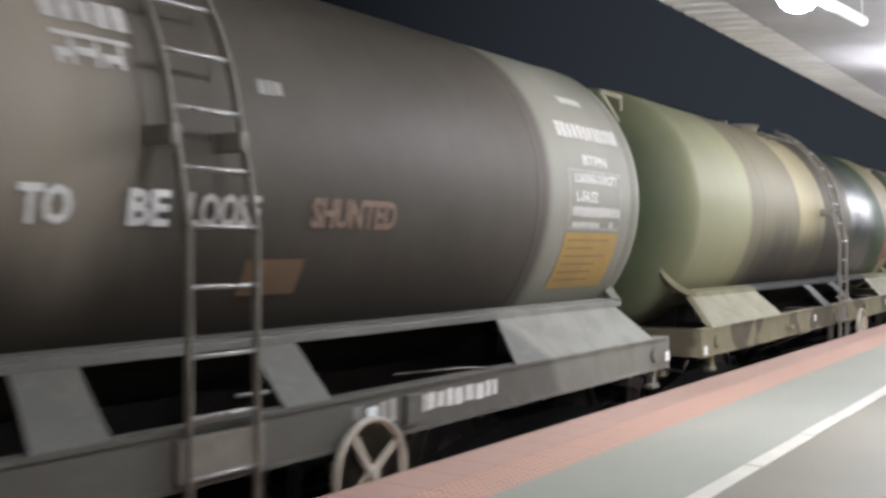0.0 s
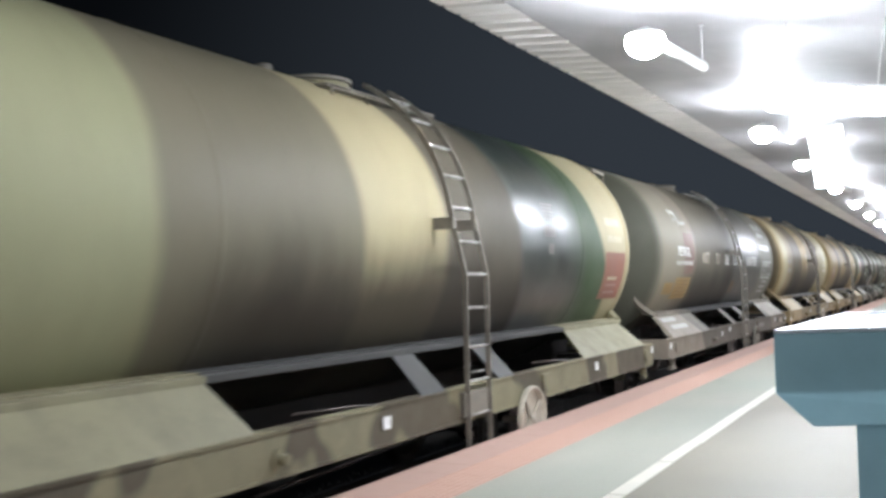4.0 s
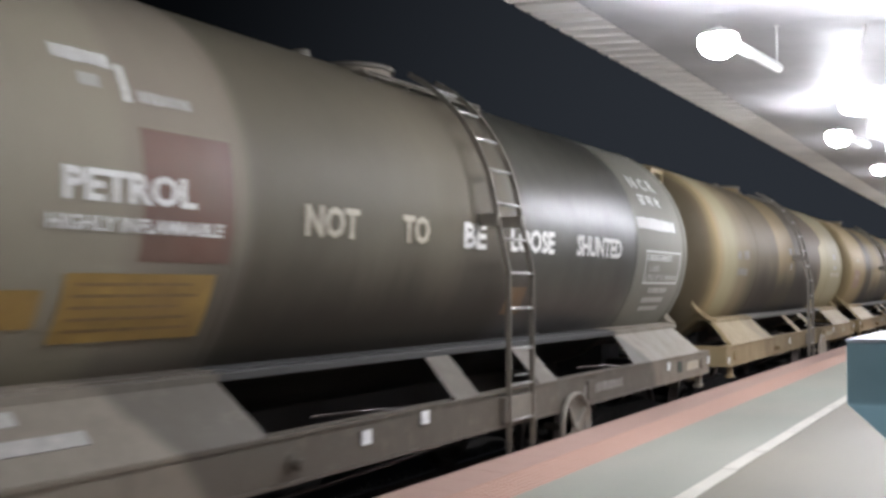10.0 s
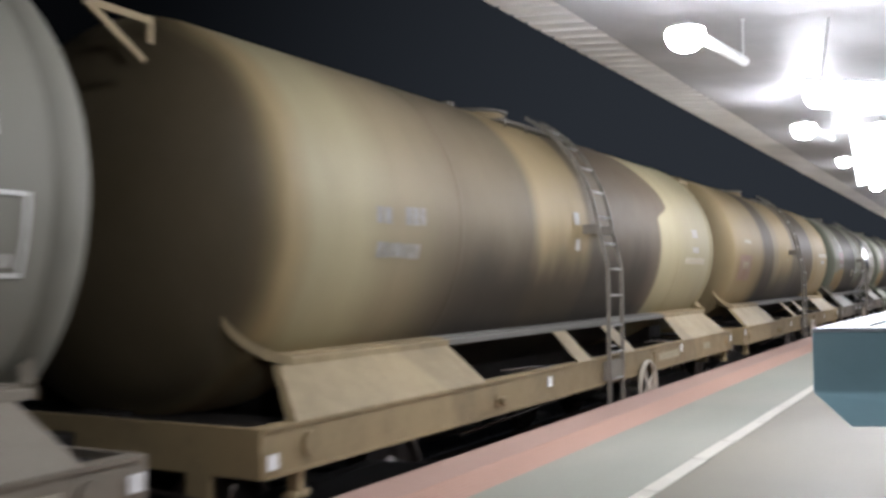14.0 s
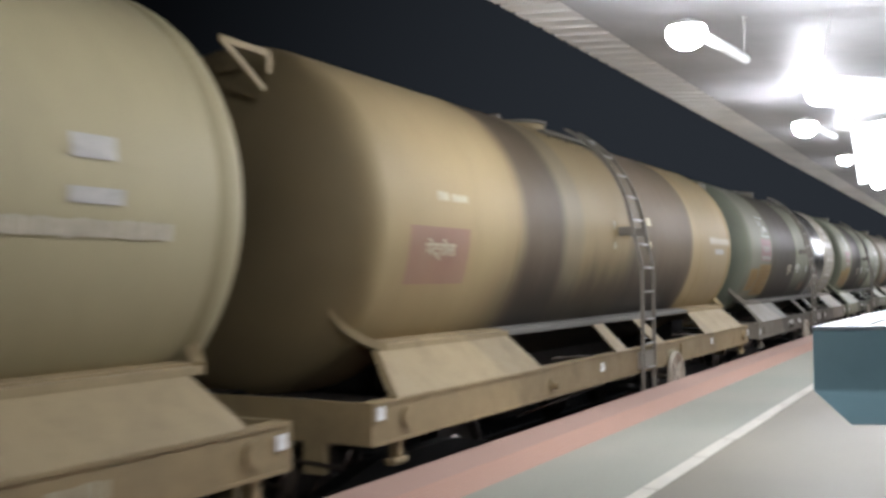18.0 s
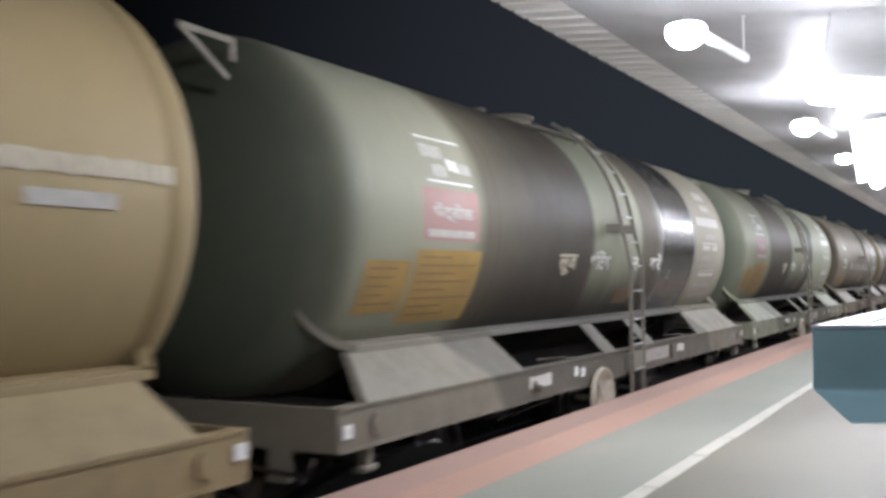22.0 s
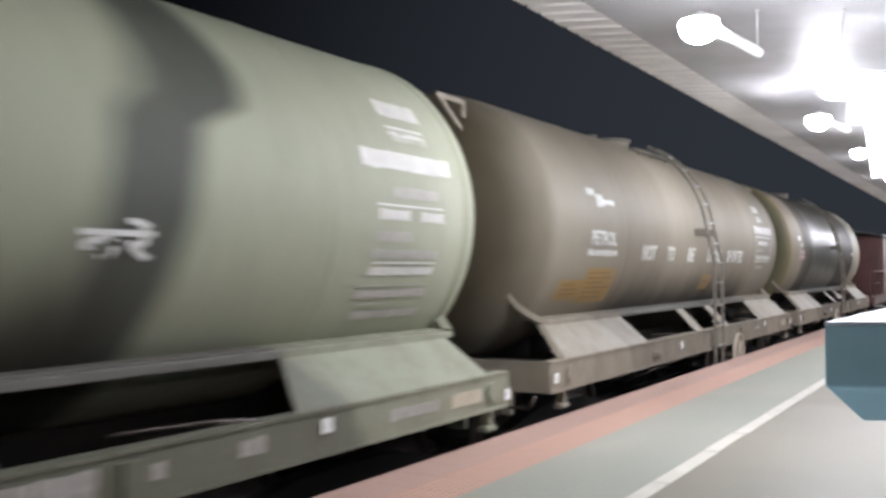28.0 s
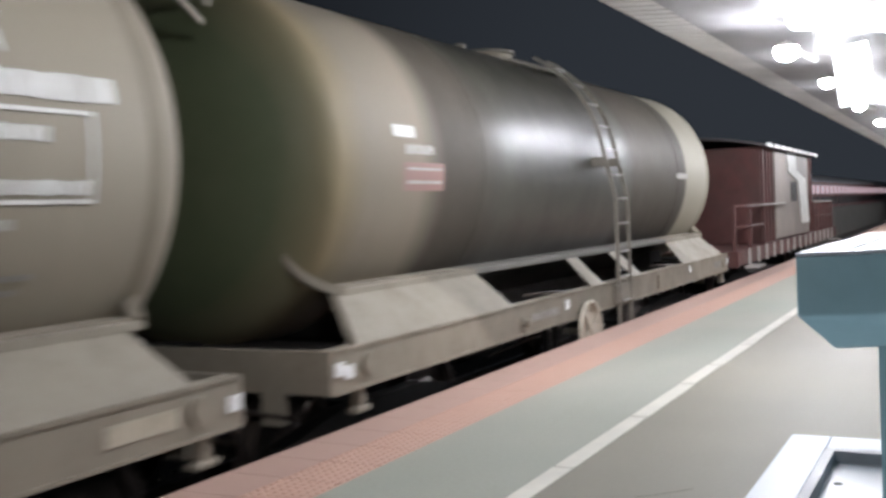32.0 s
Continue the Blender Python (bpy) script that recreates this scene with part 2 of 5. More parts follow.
BALLAST = plain("ballast", (0.10, 0.09, 0.08), 0.9, 0, 0.5, 18, None, 0.8, 25)
ROOF = plain("pale_roof_sheet", (0.80, 0.78, 0.74), 0.45, 0.0, 0.12, 1.2, (0.45, 0.44, 0.42))
BLUE = plain("blue_paint", (0.31, 0.51, 0.58), 0.42, 0, 0.12, 2.5, (0.35, 0.55, 0.61))
PALE = plain("pale_blue_white_paint", (0.45, 0.50, 0.56), 0.45, 0, 0.08, 3)
GREYTILE = plain("grey_basin", (0.40, 0.42, 0.44), 0.4, 0, 0.12, 4)
NEAR_TUBE = glow("aged_lamp_glass", (0.972, 0.960, 1.0), 60.0)
TUBE = glow("lit_lamp_glass", (0.972, 0.960, 1.0), LAMP_GLOW)
FAR_TUBE = glow("far_lamp_glass", (0.972, 0.960, 1.0), 215.0)
LONG_TUBE = glow("lit_tube_glass", (0.972, 0.960, 1.0), 26.0)
FILL_GLASS = glow("fill_lamp_glass", (0.972, 0.960, 1.0), 35.0)
SCREEN = glow("lit_screen", (0.92, 0.96, 1.0), 6.0)
FIXTURE = plain("white_fixture", (0.75, 0.75, 0.74), 0.5)
WHEEL_PAINT = plain("cream_wheel_paint", (0.50, 0.46, 0.38), 0.5, 0, 0.25, 12, (0.30, 0.26, 0.2))
SOFFIT = plain("grey_soffit", (0.43, 0.43, 0.435), 0.6, 0, 0.3, 0.7, (0.31, 0.31, 0.315))
GREYRIM = plain("grey_rim_paint", (0.30, 0.31, 0.33), 0.5, 0, 0.15, 5)
COACH = plain("red_coach_paint", (0.20, 0.04, 0.04), 0.45, 0, 0.2, 1.0)
LIT_WINDOW = glow("lit_coach_window", (1.0, 0.72, 0.78), 0.16)
TILE = plain("pink_tile", (0.58, 0.355, 0.27), 0.6, 0, 0.15, 1.1, (0.46, 0.34, 0.28), 0.1)
VAN_BEIGE = plain("dusty_beige_paint", (0.30, 0.26, 0.23), 0.6, 0, 0.3, 1.5, (0.20, 0.17, 0.15))
VAN_ROOF = plain("van_roof_paint", (0.09, 0.085, 0.085), 0.6, 0, 0.3, 2.0)
CABIN = plain("maroon_van_paint", (0.13, 0.045, 0.04), 0.55, 0, 0.3, 3, (0.09, 0.06, 0.05))


# ---- builders ----
def part(name, bm, material, parent, label=""):
    me = bpy.data.meshes.new(name)
    bm.to_mesh(me)
    bm.free()
    me.materials.append(material)
    ob = new(name, me)
    ob.parent = parent
    if label:
        tagged(ob, label)
    return ob


def add_box(bm, x0, x1, y0, y1, z0, z1, bevel=0.0):
    r = bmesh.ops.create_cube(bm, size=1, matrix=Matrix.LocRotScale(((x0 + x1) / 2, (y0 + y1) / 2, (z0 + z1) / 2), None, (abs(x1 - x0), abs(y1 - y0), abs(z1 - z0))))
    if bevel:
        es = {e for v in r["verts"] for e in v.link_edges}
        bmesh.ops.bevel(bm, geom=list(es), offset=bevel, segments=2, affect="EDGES", profile=0.6)


def box(*a, **k):
    bm = bmesh.new()
    add_box(bm, *a, **k)
    return bm


def add_tube(bm, pts, r, seg=8, closed=False):
    """A round bar along pts."""
    pts = [Vector(p) for p in pts]
    n = len(pts)
    rings = []
    up = Vector((0.31, 0.17, 0.93))
    for i, p in enumerate(pts):
        a = pts[(i - 1) % n] if closed or i else p
        c = pts[(i + 1) % n] if closed or i < n - 1 else p
        d = (c - a).normalized()
        e1 = d.cross(up).normalized()
        e2 = d.cross(e1)
        rings.append([bm.verts.new(p + r * (math.cos(2 * math.pi * k / seg) * e1 + math.sin(2 * math.pi * k / seg) * e2)) for k in range(seg)])
    for i in range(n if closed else n - 1):
        a, c = rings[i], rings[(i + 1) % n]
        for k in range(seg):
            f = bm.faces.new((a[k], a[(k + 1) % seg], c[(k + 1) % seg], c[k]))
            f.smooth = True
    if not closed:
        bm.faces.new(rings[0][::-1])
        bm.faces.new(rings[-1])


def tube(pts, r, seg=8, closed=False):
    bm = bmesh.new()
    add_tube(bm, pts, r, seg, closed)
    bmesh.ops.recalc_face_normals(bm, faces=bm.faces)
    return bm


def slab(quad, thick):
    """A plate from four corners, thickened along its back."""
    bm = bmesh.new()
    q = [Vector(p) for p in quad]
    n = (q[1] - q[0]).cross(q[2] - q[0]).normalized() * thick
    a = [bm.verts.new(p) for p in q]
    c = [bm.verts.new(p - n) for p in q]
    bm.faces.new(a)
    bm.faces.new(c[::-1])
    for i in range(4):
        bm.faces.new((a[i], c[i], c[(i + 1) % 4], a[(i + 1) % 4]))
    bmesh.ops.recalc_face_normals(bm, faces=bm.faces)
    return bm


def slab_bar(p, q, width, thick=0.02):
    """A flat bar between two points, its face square to x."""
    p, q = Vector(p), Vector(q)
    side = Vector((1, 0, 0)).cross(q - p).normalized() * width / 2
    bm = bmesh.new()
    rows = [[bm.verts.new(c + Vector((dx, 0, 0))) for c in (p - side, p + side, q + side, q - side)] for dx in (-thick / 2, thick / 2)]
    bm.faces.new(rows[0])
    bm.faces.new(rows[1][::-1])
    for k in range(4):
        n = (k + 1) % 4
        bm.faces.new((rows[0][k], rows[1][k], rows[1][n], rows[0][n]))
    bmesh.ops.recalc_face_normals(bm, faces=bm.faces)
    return bm


def prism(poly, axis, a, c):
    """A prism over a polygon: axis x, y or z, from a to c."""
    bm = bmesh.new()
    def at(p, h):
        return (h, *p) if axis == "x" else (p[0], h, p[1]) if axis == "y" else (*p, h)
    lo = [bm.verts.new(at(p, a)) for p in poly]
    hi = [bm.verts.new(at(p, c)) for p in poly]
    bm.faces.new(lo)
    bm.faces.new(hi[::-1])
    n = len(poly)
    for i in range(n):
        bm.faces.new((lo[i], hi[i], hi[(i + 1) % n], lo[(i + 1) % n]))
    bmesh.ops.recalc_face_normals(bm, faces=bm.faces)
    return bm


def thing(name, label, category, group="", kind="", m=None):
    ob = new(name)
    ob.empty_display_size = 0.3
    if m is not None:
        ob.matrix_world = m
    return tagged(ob, label, category, group, kind)


def lathe_up(r, h, seg=24, z0=0.0):
    """A short upright drum with rounded rims."""
    bm = bmesh.new()
    rings = []
    for z, q in ((z0, r), (z0 + h * 0.85, r), (z0 + h * 0.97, r * 0.95), (z0 + h, r * 0.85)):
        rings.append([bm.verts.new((q * math.cos(2 * math.pi * k / seg), q * math.sin(2 * math.pi * k / seg), z)) for k in range(seg)])
    for a, c in zip(rings, rings[1:]):
        for k in range(seg):
            bm.faces.new((a[k], a[(k + 1) % seg], c[(k + 1) % seg], c[k])).smooth = True
    bm.faces.new(rings[-1])
    bm.faces.new(rings[0][::-1])
    return bm


def lathe(profile, seg=72, centre=(0, 0)):
    """A body of revolution round a line along y: profile of (y, radius)."""
    bm = bmesh.new()
    cx, cz = centre
    rings = []
    for y, r in profile:
        rings.append([bm.verts.new((cx + r * math.cos(2 * math.pi * k / seg), y, cz + r * math.sin(2 * math.pi * k / seg))) for k in range(seg)])
    for a, c in zip(rings, rings[1:]):
        for k in range(seg):
            f = bm.faces.new((a[k], a[(k + 1) % seg], c[(k + 1) % seg], c[k]))
            f.smooth = True
    bm.faces.new(rings[0][::-1])
    bm.faces.new(rings[-1])
    bmesh.ops.recalc_face_normals(bm, faces=bm.faces)
    return bm


# ---- tank wagon ----
R = 1.40                # barrel radius
HALF = 1.615            # half width over the sole bars
TANK0, TANK1 = -1.85, 8.88


def barrel_profile():
    """Deep dished near end; far end with a rolled ring at its rim."""
    out = []
    for k in range(17):
        a = k / 16 * math.pi / 2
        out.append((TANK0 - 0.52 * math.cos(a), max(0.02, R * math.sin(a) ** 0.80)))
    for y in (-1.0, 1.0, 3.0, 5.0, 7.0, 8.72):
        out.append((y, R))
    out += [(8.735, R - 0.006), (8.75, R - 0.006), (8.765, R + 0.006), (8.83, R + 0.010), (TANK1, R + 0.008)]
    for k in range(11):
        a = (10 - k) / 10 * math.pi / 2
        out.append((TANK1 + 0.02 + 0.30 * math.cos(a), max(0.02, (R - 0.004) * math.sin(a) ** 0.62)))
    return out


def on_barrel(u, z, lift=0.0):
    dz = z - ZC
    return Vector((math.sqrt(max(0.0, (R + lift) ** 2 - dz * dz)), u, z))


def barrel_patch(name, u0, u1, z0, z1, material, parent, lift=0.006, skew=0.0, nu=2, nz=8):
    """A thin sheet or painted field that lies on the barrel's side."""
    bm = bmesh.new()
    a0, a1 = math.asin((z0 - ZC) / R), math.asin((z1 - ZC) / R)
    grid = []
    for j in range(nz + 1):
        a = a0 + (a1 - a0) * j / nz
        row = []
        for i in range(nu + 1):
            row.append(bm.verts.new(((R + lift) * math.cos(a), u0 + (u1 - u0) * i / nu + skew * j / nz, ZC + (R + lift) * math.sin(a))))
        grid.append(row)
    for j in range(nz):
        for i in range(nu):
            f = bm.faces.new((grid[j][i], grid[j][i + 1], grid[j + 1][i + 1], grid[j + 1][i]))
            f.smooth = True
    ob = part(name, bm, material, parent)
    return ob


LETTERS = {}


def barrel_text(words, u, z, height, material, parent, width=None, lift=0.012):
    """Painted letters on the barrel, laid round its curve."""
    key = words
    if key not in LETTERS:
        cu = bpy.data.curves.new("lettering", "FONT")
        cu.body = words
        cu.size = 1.0
        cu.resolution_u = 2
        cu.offset = 0.035
        tmp = new("lettering", cu)
        bpy.context.view_layer.update()
        me = tmp.evaluated_get(bpy.context.evaluated_depsgraph_get()).to_mesh()
        LETTERS[key] = ([tuple(v.co) for v in me.vertices], [tuple(p.vertices) for p in me.polygons])
        tmp.to_mesh_clear()
        bpy.data.objects.remove(tmp)
        bpy.data.curves.remove(cu)
    vs, fs = LETTERS[key]
    w = max(v[0] for v in vs) - min(v[0] for v in vs)
    h = max(v[1] for v in vs)
    kx = (width / w) if width else height / h
    kz = height / h
    a0 = math.asin((z - ZC) / R)
    x0 = min(v[0] for v in vs)
    out = []
    for x, y, _ in vs:
        a = a0 + y * kz / R
        out.append(((R + lift) * math.cos(a), u + (x - x0) * kx, ZC + (R + lift) * math.sin(a)))
    me = bpy.data.meshes.new("lettering")
    me.from_pydata(out, [], fs)
    me.materials.append(material)
    ob = new("lettering", me)
    ob.parent = parent
    return ob


def script_line(u0, u1, z0, z1, material, parent, seed=0, headline=True):
    """Writing too worn to read: uneven bars under one headline."""
    rnd = random.Random(seed + int(u0 * 100) + int(z0 * 1000))
    bm = bmesh.new()
    lift = 0.011

    def quad(a0, a1, c0, c1):
        t0, t1 = math.asin((c0 - ZC) / R), math.asin((c1 - ZC) / R)
        vs = [bm.verts.new(((R + lift) * math.cos(t), u, ZC + (R + lift) * math.sin(t))) for u, t in ((a0, t0), (a1, t0), (a1, t1), (a0, t1))]
        bm.faces.new(vs)
    h = z1 - z0
    if headline:
        quad(u0, u1, z1 - 0.15 * h, z1)
        u = u0 + 0.05 * h
        while u < u1 - 0.35 * h:
            w = rnd.uniform(0.50, 0.80) * h
            low = z0 + rnd.uniform(0.0, 0.12) * h
            quad(u + w - 0.15 * h, u + w, low, z1 - 0.14 * h)
            c = z0 + rnd.uniform(0.22, 0.48) * h
            quad(u, u + w - 0.14 * h, c, c + rnd.uniform(0.16, 0.28) * h)
            if rnd.random() < 0.5:
                quad(u + 0.05 * h, u + 0.20 * h, low, c + 0.02 * h)
            u += w + rnd.uniform(0.06, 0.16) * h
    else:
        u = u0
        while u < u1 - 0.25 * h:
            w = rnd.uniform(0.50, 0.68) * h
            quad(u, u + w, z0 + rnd.uniform(0, 0.1) * h, z1 - rnd.uniform(0, 0.1) * h)
            u += w + rnd.uniform(0.10, 0.18) * h
    return part("lettering", bm, material, parent)


def bar(u0, u1, z0, z1, material, parent):
    return barrel_patch("marking_bar", u0, u1, z0, z1, material, parent, 0.010, 0.0, 1, 2)


def outline(u0, u1, z0, z1, material, parent, w=0.022):
    bm = bmesh.new()
    lift = 0.010
    for a0, a1, c0, c1 in ((u0, u1, z1 - w, z1), (u0, u1, z0, z0 + w), (u0, u0 + w, z0 + w, z1 - w), (u1 - w, u1, z0 + w, z1 - w)):
        n = 5
        for k in range(n):
            t0 = math.asin((c0 + (c1 - c0) * k / n - ZC) / R)
            t1 = math.asin((c0 + (c1 - c0) * (k + 1) / n - ZC) / R)
            bm.faces.new([bm.verts.new(((R + lift) * math.cos(t), u, ZC + (R + lift) * math.sin(t))) for u, t in ((a0, t0), (a1, t0), (a1, t1), (a0, t1))])
    return part("marking_frame", bm, material, parent)


def warning_sheet(u0, u1, z0, z1, parent, lines=6, skew=0.0):
    s = barrel_patch("warning_sheet", u0, u1, z0, z1, YELLOW, parent, 0.007, skew, 2, 6)
    tagged(s, "yellow warning sheet with unreadable lines")
    h = (z1 - z0) / (lines + 1)
    rnd = random.Random(int(u0 * 31 + z0 * 17))
    for k in range(lines):
        z = z1 - (k + 0.9) * h
        barrel_patch("print_line", u0 + 0.06, u1 - rnd.uniform(0.06, 0.5) * (u1 - u0), z - 0.16 * h, z + 0.12 * h, YELLOW_INK, s, 0.010, 0.0, 1, 1)
    return s


WHEEL_R = 0.5
WHEELS = []
WHEEL_MESH = []


def wheel_mesh():
    """Pressed disc wheel with tread, flange, dished web and four lightening hollows; one mesh for all."""
    if not WHEEL_MESH:
        bm = bmesh.new()
        seg = 32
        rings = []
        for x, r in ((-0.065, 0.10), (-0.065, 0.16), (-0.02, 0.22), (-0.02, 0.40), (-0.065, 0.43), (-0.065, 0.53), (-0.035, 0.53), (-0.03, WHEEL_R), (0.065, WHEEL_R - 0.012), (0.065, 0.43), (0.02, 0.40), (0.02, 0.22), (0.075, 0.16), (0.075, 0.10)):
            rings.append([bm.verts.new((x, r * math.cos(2 * math.pi * k / seg), r * math.sin(2 * math.pi * k / seg))) for k in range(seg)])
        for a, c in zip(rings, rings[1:]):
            for k in range(seg):
                bm.faces.new((a[k], a[(k + 1) % seg], c[(k + 1) % seg], c[k]))
        bm.faces.new(rings[0][::-1])
        bm.faces.new(rings[-1])
        for k in range(4):
            a = k * math.pi / 2
            add_tube(bm, [(-0.03, 0.31 * math.cos(a), 0.31 * math.sin(a)), (0.03, 0.31 * math.cos(a), 0.31 * math.sin(a))], 0.035, 10)
        bmesh.ops.recalc_face_normals(bm, faces=bm.faces)
        me = bpy.data.meshes.new("wheel")
        bm.to_mesh(me)
        bm.free()
        me.materials.append(RAIL_STEEL)
        WHEEL_MESH.append(me)
    return WHEEL_MESH[0]


def bogie(parent, u):
    b = part("bogie", box(-0.95, 0.95, u - 0.22, u + 0.22, RAIL + 0.38, RAIL + 0.72, bevel=0.03), STEEL_DARK, parent)
    for sx in (-1, 1):
        poly = [(u - 1.35, RAIL + 0.42), (u - 1.0, RAIL + 0.40), (u - 0.5, RAIL + 0.22), (u + 0.5, RAIL + 0.22), (u + 1.0, RAIL + 0.40), (u + 1.35, RAIL + 0.42), (u + 1.35, RAIL + 0.62), (u + 0.6, RAIL + 0.76), (u - 0.6, RAIL + 0.76), (u - 1.35, RAIL + 0.62)]
        part("side_frame", prism(poly, "x", sx * 1.0 - 0.07, sx * 1.0 + 0.07), STEEL_DARK, b)
        for du in (-0.14, 0.0, 0.14):
            part("spring", tube([(sx * 1.02, u + du, RAIL + 0.26 + 0.02 * k) for k in range(12)], 0.05, 6), STEEL_DARK, b)
    for du in (-1.0, 1.0):
        part("axle", tube([(-1.05, u + du, RAIL + 0.5), (1.05, u + du, RAIL + 0.5)], 0.08, 10), STEEL_DARK, b)
        for sx in (-1, 1):
            wh = new("wheel", wheel_mesh())
            wh.parent = b
            wh.location = (sx * 0.84, u + du, RAIL + WHEEL_R)
            WHEELS.append(wh)


def handwheel(parent, u, material):
    """Brake handwheel on its spindle below the sole bar."""
    x, zc, r = HALF + 0.06, 0.04, 0.302
    hub = part("handwheel", tube([(x - 0.30, u, zc), (x + 0.04, u, zc)], 0.035, 10), material, parent, "cream-painted brake handwheel")
    part("rim", lathe([(u_, r_) for u_, r_ in ((-0.026, r - 0.008), (-0.026, r + 0.012), (-0.012, r + 0.02), (0.012, r + 0.02), (0.026, r + 0.012), (0.026, r - 0.008), (-0.026, r - 0.008))], 48), material, hub).matrix_local = pose(x, u, zc, 0, 0, -90)
    for k in range(4):
        a = math.radians(32 + 90 * k)
        part("spoke", slab_bar((x, u, zc), (x - 0.005, u + r * math.cos(a), zc + r * math.sin(a)), 0.05, 0.02), material, hub)
    return hub


def ladder(parent, u):
    """Side ladder: straight below, bent over the barrel above."""
    top = part("ladder", box(HALF - 0.02, HALF + 0.05, u - 0.27, u + 0.27, 0.24, 0.44), LADDER, parent, "dark steel side ladder with worn rungs")
    line = [(1.665, -0.20), (1.665, 1.42)]
    for k in range(13):
        a = math.radians(8.5 + k * 4.4)
        rr = R + 0.155 - 0.03 * k / 12
        line.append((rr * math.cos(a), ZC + rr * math.sin(a)))
    for du in (-0.215, 0.215):
        bm = bmesh.new()
        for (x0, z0), (x1, z1) in zip(line, line[1:]):
            d = Vector((x1 - x0, 0, z1 - z0))
            l = d.length
            ang = math.atan2(d.x, d.z)
            bmesh.ops.create_cube(bm, size=1, matrix=Matrix.Translation(((x0 + x1) / 2, u + du, (z0 + z1) / 2)) @ Matrix.Rotation(ang, 4, "Y") @ Matrix.Diagonal((0.044, 0.014, l + 0.012, 1)))
        part("rail", bm, LADDER, top)
    # rungs at an even climb along the rails
    run = []
    for (x0, z0), (x1, z1) in zip(line, line[1:]):
        n = 40
        for i in range(n):
            run.append(((x0 + (x1 - x0) * i / n), (z0 + (z1 - z0) * i / n)))
    acc, last = 0.0, run[0]
    want = 0.42
    for p in run:
        acc += math.hypot(p[0] - last[0], p[1] - last[1])
        last = p
        if acc >= want:
            part("rung", tube([(p[0], u - 0.215, p[1]), (p[0], u + 0.215, p[1])], 0.013, 8), RUNG, top)
            want += 0.295
    x = on_barrel(u, 1.86).x
    part("step_bar", tube([(1.50, u + 0.24, 0.57), (1.50, u + 0.47, 0.565)], 0.011, 6), RUNG, top)
    for du in (-0.24, 0.19):  # stand-offs welded to the barrel
        bm = box(x - 0.02, 1.585, u + du, u + du + 0.05, 1.80, 1.90, bevel=0.006)
        part("bracket", bm, LADDER, top)
    return top


# reflector squares along each wagon's sole bar: place along it and height
REFLECTORS = (
    ((4.62, 0.36), (9.03, 0.305)), ((-2.36, 0.27), (6.66, 0.377), (9.04, 0.40), (1.9, 0.36)), ((-2.35, 0.388), (1.33, 0.37), (2.03, 0.415), (7.39, 0.394), (9.03, 0.36)),
    ((-2.36, 0.29), (6.17, 0.40), (1.70, 0.37), (9.0, 0.377)), ((-2.36, 0.41), (1.963, 0.368), (6.6, 0.37), (9.03, 0.37)), ((-2.36, 0.33), (1.62, 0.372), (1.80, 0.35), (9.03, 0.36)),
    ((-2.36, 0.33), (1.60, 0.37), (6.55, 0.385), (9.05, 0.30)), ((-2.34, 0.33), (1.725, 0.37), (6.69, 0.398), (9.03, 0.34)), ((-2.36, 0.36), (-2.25, 0.33), (1.7, 0.37), (6.6, 0.39), (9.03, 0.36)))


